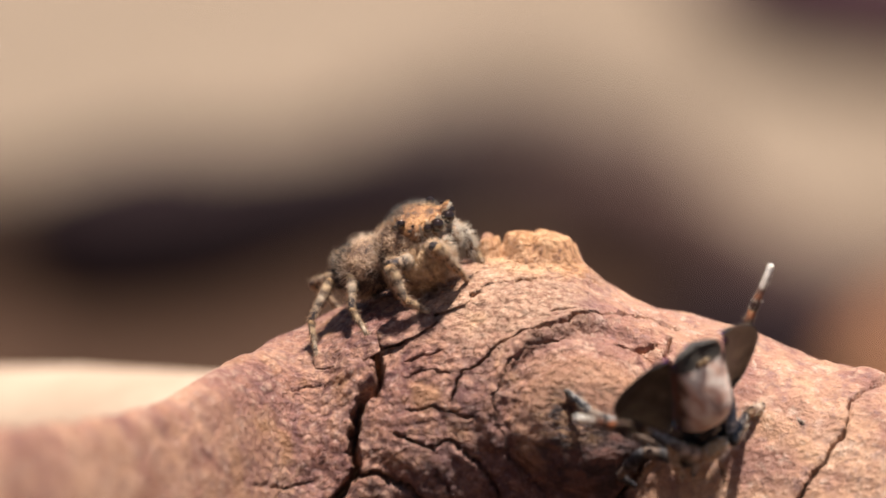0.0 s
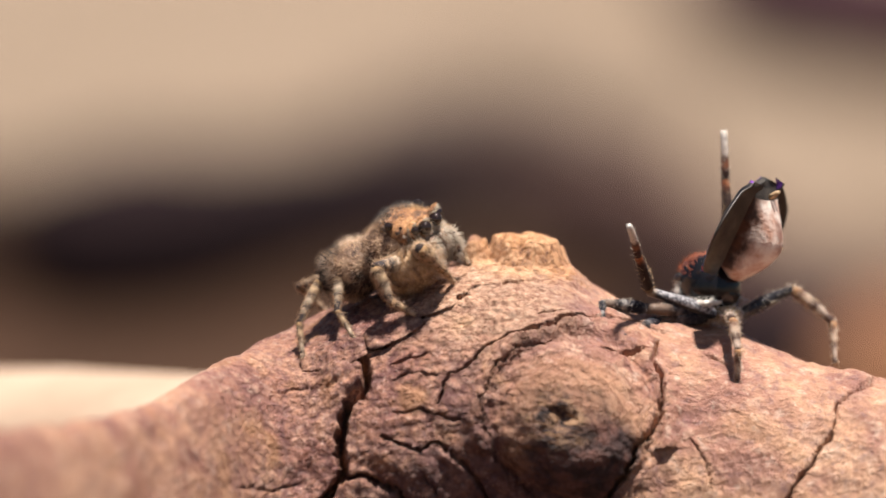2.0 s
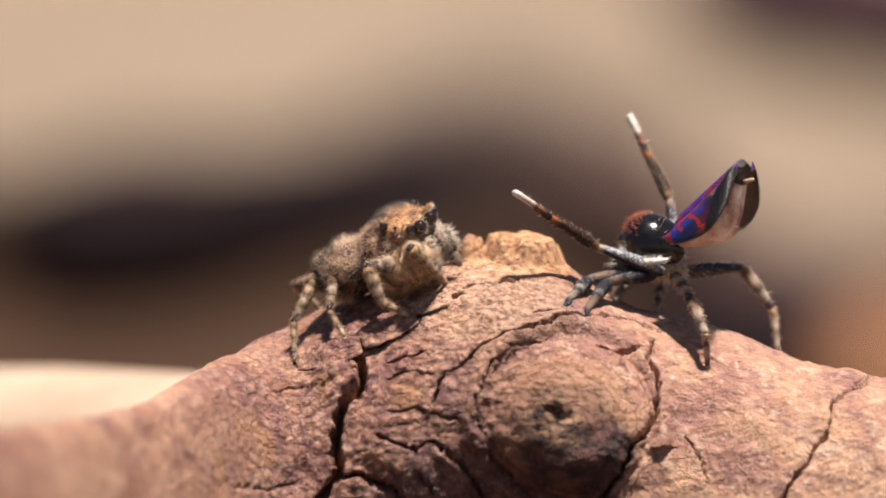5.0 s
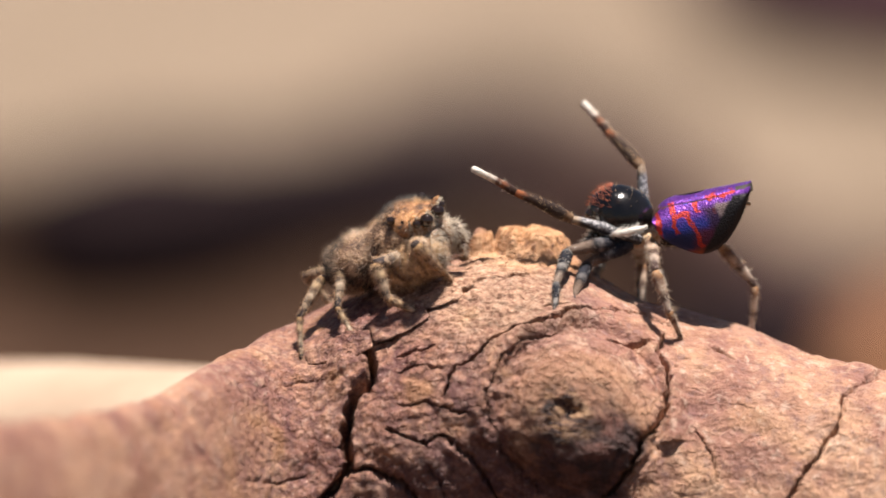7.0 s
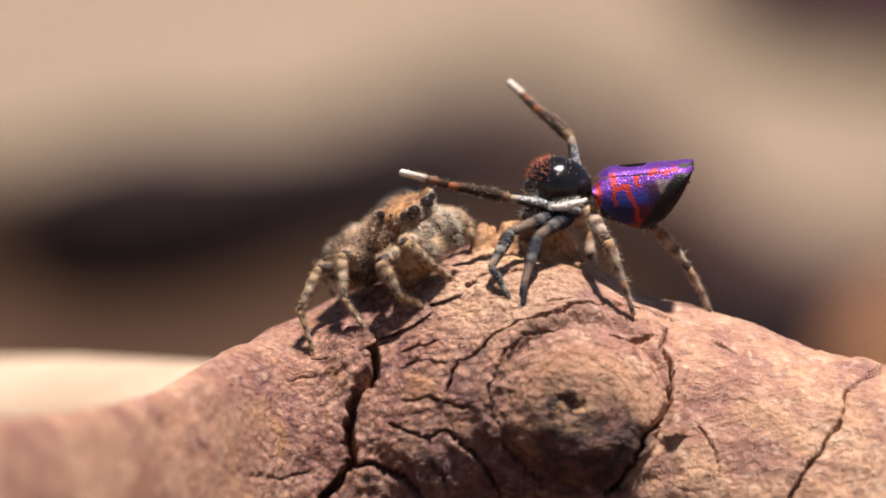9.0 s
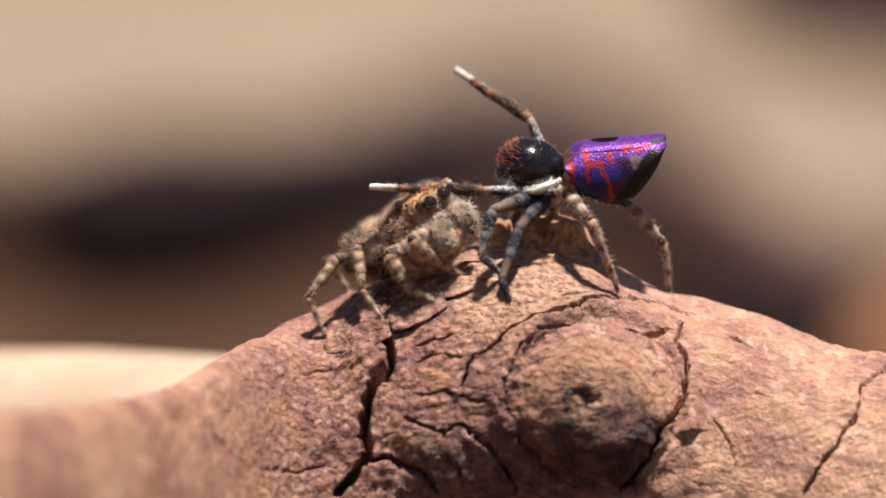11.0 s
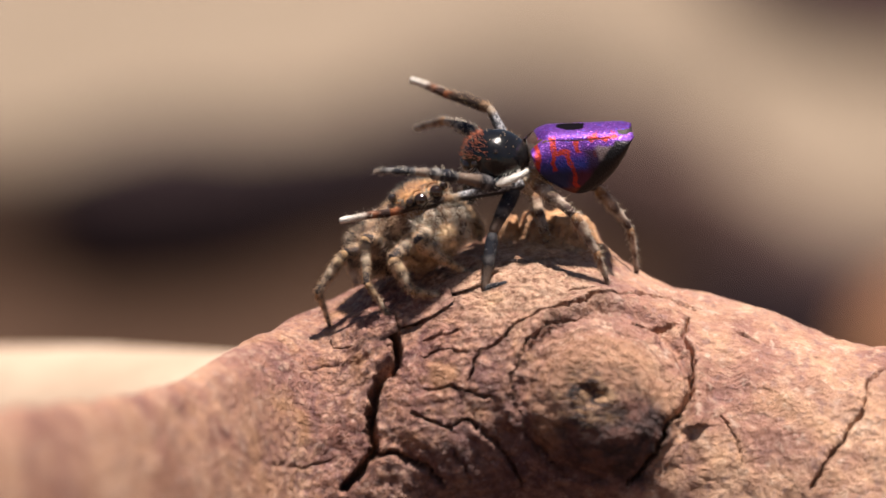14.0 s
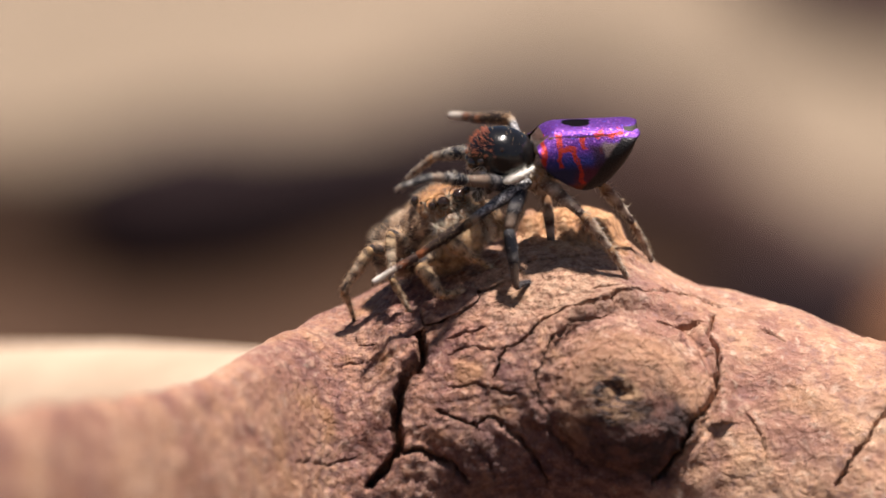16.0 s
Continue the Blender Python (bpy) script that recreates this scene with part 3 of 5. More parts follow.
def build_branch():
    us = np.concatenate([np.arange(-60, -14.5, 1.5), np.arange(-14.5, -7.5, 0.10), np.arange(-7.5, 12.5, 0.048), np.arange(12.5, 20, 0.3), np.arange(20, 160.1, 2.0)])
    ph = np.radians(np.concatenate([np.arange(-50, 0, 1.2), np.arange(0, 96, 0.30), np.arange(96, 150, 1.5), np.arange(150, 310, 6.0)]))
    U, P = np.meshgrid(us, ph, indexing="ij")
    rz, ry, yc, top = rz_of(U), ry_of(U), yc_of(U), top_of(U)
    zc = top - rz
    C, S = np.cos(P), np.sin(P)
    X, Y, Z = U, yc - ry * C, zc + rz * S
    pts = np.stack([X, Y, Z], -1).reshape(-1, 3)
    w1 = noise_grid(pts, 0.35, 3).reshape(U.shape)
    w2 = noise_grid(pts, 1.7, 4).reshape(U.shape)
    near = (C > -0.15) & (np.abs(U) < 20)
    jag = noise_grid(pts + 40.0, 2.6, 3).reshape(U.shape)
    jag2 = noise_grid(pts - 40.0, 2.6, 3).reshape(U.shape)
    w3 = noise_grid(pts + 9.0, 4.2, 3).reshape(U.shape)
    w4 = noise_grid(pts + 19.0, 9.0, 2).reshape(U.shape)
    left = np.clip((X + 6.0) / 3.0, 0.15, 1) * np.clip((1.8 - X) / 2.0, 0.12, 1)
    left = np.maximum(left, ((np.degrees(P) > 66) & (X > 0.3) & (X < 3.6)) * 2.2)
    D = 0.16 * w1 + 0.07 * w2 + left * (0.03 * w3 - 0.022 * np.abs(w3) + 0.012 * w4)
    D += np.where(near, bump_at(X + 0.10 * jag, Z + 0.10 * jag2), 0)
    D -= np.where(near, crack_field(X + 0.06 * jag + 0.05 * w3, Z + 0.06 * jag2 + 0.05 * w4), 0)
    # scar on the tip of the knot
    rho = np.hypot(X - KNOT[0] + 0.4, (Z - KNOT[1]) * 1.5)
    D -= np.where(near, 0.22 * np.exp(-(rho / 0.55) ** 2) * (0.7 + 0.9 * jag), 0)
    # stubs on the crest
    A = np.degrees(P)

    def lump(u0, a0, wu, wa, h, sharp=4.0):
        r = np.hypot((U - u0 + 0.08 * jag) / wu, (A - a0 + 1.5 * jag2) / wa)
        return h / (1 + np.exp((r - 1) * sharp * 2))
    D += np.maximum.reduce([lump(1.52, 86, 0.44, 10, 0.52, 6), lump(2.25, 86, 0.62, 12, 0.56, 6), lump(2.72, 95, 0.34, 10, 0.44, 5), lump(0.72, 85, 0.30, 7, 0.50, 6)])
    D -= 0.14 * np.exp(-(((U - 1.9 + 0.25 * jag) / 0.9) ** 4) - ((A - 73 + 3 * jag2) / 1.2) ** 2)
    D += (0.20 + 0.16 * w2 + 0.05 * w3) * np.clip(1.5 - np.hypot((U + 2.55 + 0.25 * jag) / 0.55, (Z + 2.95 + 0.25 * jag2) / 0.55), 0, 1) * near
    Y = Y - D * C
    Z = Z + D * S
    n = len(ph)
    co = np.stack([X, Y, Z], -1).reshape(-1, 3) * MM
    idx = np.arange(len(us) * n).reshape(len(us), n)
    nxt = np.roll(idx, -1, axis=1)
    quads = np.stack([idx[:-1], nxt[:-1], nxt[1:], idx[1:]], -1).reshape(-1, 4)
    me = bpy.data.meshes.new("branch")
    me.from_pydata(co.tolist(), [], quads.tolist() + [idx[0].tolist(), idx[-1][::-1].tolist()])
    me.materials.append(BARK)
    me.polygons.foreach_set("use_smooth", [True] * len(me.polygons))
    me.update()
    ob = new("branch", me)
    ob.matrix_basis = TILT.copy()
    tagged(ob, "weathered reddish-brown dead branch with cracked bark and a knot", "branch")
    # a pale bare fork that leaves the swelling behind
    f = Soup(3)
    run = [(0.5, 3.5, -6.3), (-3, 6.5, -6.85), (-6.5, 11, -7.1), (-11, 17, -6.98), (-18, 26, -7.12), (-34, 46, -14), (-60, 74, -40), (-84, 95, -58)]
    f.tube(run, [4.2, 3.9, 3.75, 3.7, 3.6, 3.3, 2.8, 2.2], 28)
    part("side_branch", f, BARE, ob, "pale bare side branch stripped of bark")
    # curled flakes of bark under the feet of the spiders
    rng = random.Random(77)
    for x, z, length, wide, turn, lift in FLAKES:
        fl = Soup(int(abs(x) * 100))
        rows = []
        n = 9
        for side in (0.0, 0.035):
            for i in range(n):
                row = []
                for j in range(7):
                    a, c = i / (n - 1) - 0.5, j / 6 - 0.5
                    c *= 1 - 1.6 * a * a + rng.uniform(-0.16, 0.16)
                    px = x + a * length * math.cos(turn) - c * wide * math.sin(turn)
                    pz = z + a * length * math.sin(turn) + c * wide * math.cos(turn)
                    row.append((px, surf_y(px, pz) - 0.02 - side - lift * (0.5 + c) ** 2, pz + 0.6 * lift * (0.5 + c) ** 2))
                rows.append(row)
        fl.grid(rows[:n], wrap=False)
        fl.grid(rows[n:], wrap=False)
        off = n * 7
        rim = [j for j in range(7)] + [i * 7 + 6 for i in range(1, n)] + [(n - 1) * 7 + j for j in range(5, -1, -1)] + [i * 7 for i in range(n - 2, 0, -1)]
        for p, q in zip(rim, rim[1:] + rim[:1]):
            fl.f.append((p, q, q + off, p + off))
            fl.mi.append(0)
        part("bark_flake", fl, BARK, ob, "curled pinkish bark flake")
    return ob


# along, up, length, width, turn and lift of each flake
FLAKES = [(-1.35, -1.95, 1.5, 0.55, 0.45, 0.16), (-2.6, -2.55, 1.2, 0.5, 0.30, 0.18), (-3.2, -2.75, 0.9, 0.35, 0.25, 0.14), (-0.35, -1.35, 1.2, 0.34, 0.30, 0.12),
          (0.9, -1.0, 0.8, 0.2, 0.2, 0.06)]
build_branch()


# ---- ground and what lies far behind ----
GROUND_Z = -0.070


def build_ground():
    a = Mat("dry_sand", 0.95, 0, 0.1)
    n1 = a.noise(0.018, 5, 0.6)
    n2 = a.noise(0.25, 5, 0.65)
    col = a.ramp(n1, [(0.3, (0.20, 0.15, 0.105)), (0.55, (0.26, 0.20, 0.145)), (0.75, (0.32, 0.25, 0.185))])
    col = a.mix(a.math("MULTIPLY", a.step(n2, 0.45, 0.7), 0.5), col, (0.32, 0.25, 0.185))
    # brown leaf mould on the near side of the black log, pale sand beyond
    d = a.node("ShaderNodeVectorMath")
    d.operation = "DISTANCE"
    d.inputs[1].default_value = (0.0, 0.0, GROUND_Z * 1000)
    a.t.links.new(a.co, d.inputs[0])
    far = a.math("ADD", d.outputs["Value"], a.math("MULTIPLY", a.math("SUBTRACT", a.noise(0.02, 3), 0.5), 70.0))
    a.set("Base Color", a.mix(a.step(far, 720, 630), col, a.ramp(n2, [(0.3, (0.044, 0.024, 0.015)), (0.7, (0.088, 0.049, 0.031))])))
    a.bump(n2, 3.0)
    xs = np.concatenate([-np.geomspace(400, 1.2, 26), np.linspace(-1, 1, 81), np.geomspace(1.2, 400, 26)])
    ys = np.concatenate([-np.geomspace(400, 1.2, 26), np.linspace(-1, 2, 121), np.geomspace(2.2, 400, 26)])
    verts = []
    for x in xs:
        for y in ys:
            h = noise.fractal(Vector((x * 6, y * 6, 0)), 1.0, 2.0, 4) * 0.004 if abs(x) <= 1 and -1 <= y <= 2 else 0.0
            verts.append((x, y, GROUND_Z + h))
    n = len(ys)
    faces = [(i * n + j, (i + 1) * n + j, (i + 1) * n + j + 1, i * n + j + 1) for i in range(len(xs) - 1) for j in range(n - 1)]
    me = bpy.data.meshes.new("ground")
    me.from_pydata(verts, [], faces)
    me.materials.append(a.m)
    me.polygons.foreach_set("use_smooth", [True] * len(faces))
    tagged(new("ground", me), "pale dry sandy ground", "ground", kind="structure")


build_ground()


def log(name, run, radii, material, label, seed):
    """A fallen log along a run of places in metres, resting on the soil."""
    sp = Soup(seed)
    pts, rr = [], []
    for i in range(len(run) - 1):
        for k in range(12):
            t = k / 12
            p = Vector(run[i]).lerp(Vector(run[i + 1]), t) * 1000
            r = radii[i] + (radii[i + 1] - radii[i]) * t
            w = 1 + 0.16 * noise.noise(p * 0.03) + 0.05 * noise.noise(p * 0.15)
            pts.append(p + Vector((0, 3 * noise.noise(p * 0.02 + Vector((9, 0, 0))), 0)))
            rr.append(r * w)
    sp.tube(pts, rr, 20)
    ob = new(name, sp.mesh(name, material))
    return tagged(ob, label, "log")


BLACK_WOOD = plain("black_wood", [(0.3, (0.010, 0.007, 0.008)), (0.7, (0.035, 0.022, 0.024))], 0.12, 0.9, 1.0, spec=0.05)
DUSK = plain("purple_grey_bark", [(0.3, (0.05, 0.025, 0.035)), (0.7, (0.12, 0.06, 0.07))], 0.1, 0.9, 1.0, spec=0.1)
MAUVE = plain("mauve_brown_bark", [(0.3, (0.052, 0.030, 0.026)), (0.7, (0.100, 0.058, 0.047))], 0.1, 0.9, 1.0, spec=0.1)
BROWN = plain("brown_bark", [(0.3, (0.035, 0.02, 0.014)), (0.7, (0.07, 0.042, 0.03))], 0.1, 0.9, 1.0, spec=0.1)
GREY = plain("grey_bark", [(0.3, (0.10, 0.075, 0.06)), (0.7, (0.18, 0.14, 0.11))], 0.1, 0.9, 1.0, spec=0.1)
ORANGE = plain("orange_bark", [(0.3, (0.20, 0.080, 0.034)), (0.7, (0.30, 0.138, 0.058))], 0.1, 0.8, 1.0)

# near-black log and stick make the dark stretches far behind the branch
log("black_log", [(-0.050, 0.578, -0.060), (-0.038, 0.590, -0.0590), (-0.018, 0.635, -0.0605), (0.006, 0.69, -0.062), (0.022, 0.67, -0.063)], [9.5, 11.0, 9.2, 8.4, 7], BLACK_WOOD, "black log lying on the sand", 43)
log("brown_log", [(-0.16, 0.60, -0.062), (-0.085, 0.61, -0.0615), (-0.050, 0.625, -0.062)], [8, 8.5, 7], BROWN, "dark brown stick lying on the sand", 44)
log("mauve_log", [(0.010, 0.68, -0.063), (0.024, 0.62, -0.0612), (0.041, 0.555, -0.063), (0.055, 0.54, -0.064), (0.12, 0.50, -0.066)], [7, 8.4, 5.5, 4.2, 4], MAUVE, "mauve brown branch lying on the sand", 45)
log("grey_stick", [(-0.012, 0.80, -0.064), (0.006, 0.84, -0.0635), (0.022, 0.80, -0.064), (0.034, 0.76, -0.064)], [5, 6.5, 6, 5], GREY, "grey brown stick lying on the sand", 48)
log("black_stick", [(0.020, 0.47, -0.064), (0.034, 0.475, -0.0610), (0.042, 0.48, -0.062)], [5, 8.5, 7], BLACK_WOOD, "short black stick lying on leaf mould", 49)
log("orange_log", [(0.0412, 0.44, -0.064), (0.0468, 0.45, -0.0615), (0.12, 0.45, -0.0615)], [5, 9, 9], ORANGE, "orange brown stick lying on the sand", 46)
log("far_log", [(0.058, 1.22, -0.062), (0.069, 1.09, -0.058), (0.083, 0.96, -0.056), (0.25, 0.72, -0.056)], [7, 12, 14, 14], DUSK, "dark purple log lying far off on the sand", 47)



# ---- spiders ----
def at_time(rows, t):
    """A row of numbers at t seconds, between rows (seconds, numbers)."""
    ts = [r[0] for r in rows]
    return [float(np.interp(t, ts, [r[k] for r in rows])) for k in range(1, len(rows[0]))]


def seen(x, z, y):
    """A place at depth y that lies on the line from the lens through (x, z) of the plane y = 0."""
    k = (EYE_BACK + y) / EYE_BACK
    return Vector((x * k, y, z * k))


def foot_place(x, z, y):
    """The place of a foot; depth 9 means on the near face of the branch."""
    if y != 9:
        return seen(x, z, y)
    d = -4.0
    for _ in range(6):
        p = seen(x, z, d)
        d = 0.5 * d + 0.5 * (surf_y(p.x, p.z) - float(bump_at(p.x, p.z)) * 0.8 - 0.02)
    return seen(x, z, d)


def leg_rows(rows):
    """Rows (seconds, knee along, knee up, foot along, foot up, foot depth) with the feet set on their places.

    Depth 8 is a leg of the display; depth 7 a foot held out straight in the air, marked by a last number 1.
    """
    out = []
    for t, kx, kz, fx, fz, fy in rows:
        p = Vector((fx, fy, fz)) if fy == 8 else foot_place(fx, fz, -1.0 if fy == 7 else fy)
        out.append((t, kx, kz, p.x, p.y, p.z, float(fy == 7)))
    return out


def bend_leg(hip, row, lens, side, free):
    """Four joints of a three-part leg: the knee keeps its height and place along, its depth follows from the thigh."""
    kx, kz, fx, fy, fz, held = row
    l1, l2, l3 = lens

    def aim_at(a, x, z, length):
        p = seen(x, z, a.y)
        for _ in range(4):
            flat = math.hypot(p.x - a.x, p.z - a.z)
            deep = side * math.sqrt(max(0.01 * length * length, length * length - flat * flat))
            p = seen(x, z, a.y + deep)
        return a + (p - a).normalized() * length
    knee = aim_at(hip, kx, kz, l1)
    if free:
        tip = aim_at(knee, fx, fz, l2 + l3)
        return hip, knee, knee.lerp(tip, l2 / (l2 + l3)) - Vector((0, 0, 0.04)), tip
    foot = Vector((fx, fy, fz)).lerp(aim_at(knee, fx, fz, 0.97 * (l2 + l3)), held)
    line = foot - knee
    d = min(line.length, (l2 + l3) * 0.995)
    e = line.normalized()
    out = knee - hip.lerp(foot, 0.5)
    q = (out - e * out.dot(e)).normalized()
    u = (d * d + l2 * l2 - l3 * l3) / (2 * d)
    h = math.sqrt(max(0.0, l2 * l2 - u * u))
    return hip, knee, knee + e * u + q * h, knee + e * d


def leg_parts(root, lens, radii, mats, fur, seed, labels=("", "", "")):
    made = []
    for k, name in enumerate(("femur", "tibia", "tarsus")):
        s = Soup(seed * 7 + k)
        L, r0, r1 = lens[k], radii[k], radii[k + 1]
        us = [0.0, 0.04, 0.15, 0.35, 0.55, 0.75, 0.92, 1.0, 1.03]
        swell = [0.62, 0.88, 1.10, 1.18, 1.08, 0.92, 0.86, 0.80, 0.45] if k < 2 else [0.7, 0.9, 0.95, 0.92, 0.9, 0.9, 1.0, 0.95, 0.4]
        pts = [(u * L, 0, 0.02 * L * math.sin(u * 3.14)) for u in us]
        s.tube(pts, [(r0 + (r1 - r0) * u) * w for u, w in zip(us, swell)], 10)
        coats = [m[k] if isinstance(m, tuple) else m for m in mats[3:]]
        for n in range(len(coats)):
            s.k = 1 + n
            s.fur(int(fur[k] * (1.0, 0.28)[n]), fur[3] * (1.0, 1.5)[n], 0.006, (0.9, 0, 0), 0.55)
        if k == 2:      # claws
            s.k = 0
            for side in (-1, 1):
                s.hair((L, 0.01 * side, 0), (0.7, 0.5 * side, -0.5), 0.09, 0.014)
        ob = part(name, s, [mats[k], *coats], root, labels[k])
        made.append(ob)
    return made


TIMES = [round(i * 0.1, 1) for i in range(161)]


class Spider:
    def __init__(self, root, pose_at):
        self.root, self.pose_at, self.legs, self.parts = root, pose_at, [], []

    def leg(self, hip, lens, radii, mats, fur, rows, side, seed, labels=("", "", ""), free=False):
        """side: -1 bends towards the lens, 1 away from it; a free leg stands in the air."""
        self.legs.append((free, Vector(hip), lens, leg_rows(rows), side, leg_parts(self.root, lens, radii, mats, fur, seed, labels)))

    def key(self):
        poses = [(t, self.pose_at(t)) for t in TIMES]
        walk(self.root, [(t, TILT @ m) for t, m in poses])
        for free, hip, lens, feet, side, obs in self.legs:
            rows = ([], [], [])
            for t, m in poses:
                inv = m.inverted()
                h = (m @ (hip * MM)) / MM
                joints = bend_leg(h, at_time(feet, t), lens, side, free)
                for k in range(3):
                    a, b = joints[k], joints[k + 1]
                    rows[k].append((t, inv @ axes(a, b - a, (0.3, -0.6, 0.75))))
            for ob, r in zip(obs, rows):
                walk(ob, r)
        for ob, local_at in self.parts:
            walk(ob, [(t, local_at(t)) for t in TIMES])


def eye_part(parent, place, r):
    s = Soup(5)
    s.blob((0, 0, 0), (r, r, r), 18, 12)
    e = part("eye", s, EYE_BLACK, parent, "glossy black eye")
    e.matrix_basis = Matrix.Translation(Vector(place) * MM)
    return e


# -- the male
M_PLACE = [(0, 6.02, -6.1, -4.36), (0.5, 6.41, -5.6, -3.74), (1, 7.21, -2.6, -1.77), (1.5, 7.37, -0.8, -1.05), (3.5, 7.3, -0.7, -1.06), (3.65, 7.31, -0.7, -1.03), (3.9, 6.61, -0.8, -0.38), (4.2, 6.63, -0.8, -0.37), (6.3, 5.22, -1, 0.6), (7, 5.08, -1, 0.71), (7.5, 4.48, -1, 0.99), (7.8, 4.43, -1.01, 1), (8, 3.87, -1.08, 1.18), (8.5, 3.72, -1.1, 1.23), (9.2, 3.34, -1.3, 1.33), (11.4, 2.12, -1.8, 1.8), (12.5, 2.04, -1.9, 1.83), (13.5, 1.63, -2, 1.85), (14.5, 0.97, -2.5, 1.89), (15.2, 0.92, -2.7, 1.89), (16, 0.8, -2.7, 1.88)]
M_HEAD = [(0, -0.35, 0.93, 0), (0.5, -0.45, 0.88, 0.1), (1, -0.8, 0.55, 0.15), (1.5, -0.89, 0.43, 0.2), (3.5, -0.89, 0.43, 0.2), (4.2, -0.88, 0.42, 0.25), (6.3, -0.98, 0.12, 0), (7.5, -1, 0.05, 0.02), (9, -1, 0.02, 0), (11.5, -1, -0.02, -0.15), (13.5, -1, -0.03, -0.17), (14.5, -1, -0.1, -0.2), (16, -1, -0.1, -0.2)]
M_UP = [(0, -0.3, -0.4, 0.88), (0.5, -0.3, -0.35, 0.88), (1, -0.1, -0.15, 1), (1.5, 0, -0.05, 1), (4.2, 0, -0.05, 1), (6.3, 0, -0.05, 1), (8, 0, -0.08, 1), (9, 0, -0.12, 1), (11.5, 0, -0.20, 1), (13.5, 0, -0.25, 1), (14.5, 0, -0.29, 1), (16, 0, -0.29, 1)]
# seconds, lift of the abdomen, spread of the flaps (degrees)
M_TAIL = [(0, 46, 104), (0.5, 56, 100), (1, 70, 88), (1.5, 74, 80), (3.5, 72, 80), (4.2, 72, 80), (5.2, 45, 40), (6.3, 16, 4), (7.5, 9, 0), (9, 5, 0), (11.5, -4, 0), (13.5, -8, 0), (16, -9, 0)]


def male_pose(t):
    return axes(at_time(M_PLACE, t), at_time(M_HEAD, t), at_time(M_UP, t))


def abdomen_pose(t):
    """The abdomen swings up round its waist and slides a little as it does."""
    tilt = at_time(M_TAIL, t)[0]
    slide = np.interp(tilt, (20, 70), (0.0, 0.20))
    rise = np.interp(tilt, (-9, -4.6, 5, 9, 20, 70), (0.19, 0.11, 0.0, -0.10, -0.07, 0.42))
    return Matrix.Translation((slide * MM, 0, rise * MM)) @ Matrix.Rotation(radians(tilt), 4, "Y")


def abdomen_section(q):
    top = 0.45 - 0.34 * max(0.0, 1 - q / 0.24) ** 2
    low = -0.20 - 0.60 * math.sin(min(q / 0.46, 1.0) * math.pi / 2) if q < 0.46 else -0.80 + 1.18 * ((q - 0.46) / 0.54) ** 1.3
    wide = 0.70 * min(1.0, 0.16 + q / 0.12) ** 0.5
    if q > 0.80:
        wide *= max(0.06, 1 - ((q - 0.80) / 0.201) ** 5) ** 0.5
    return top, min(low, top - 0.14), wide


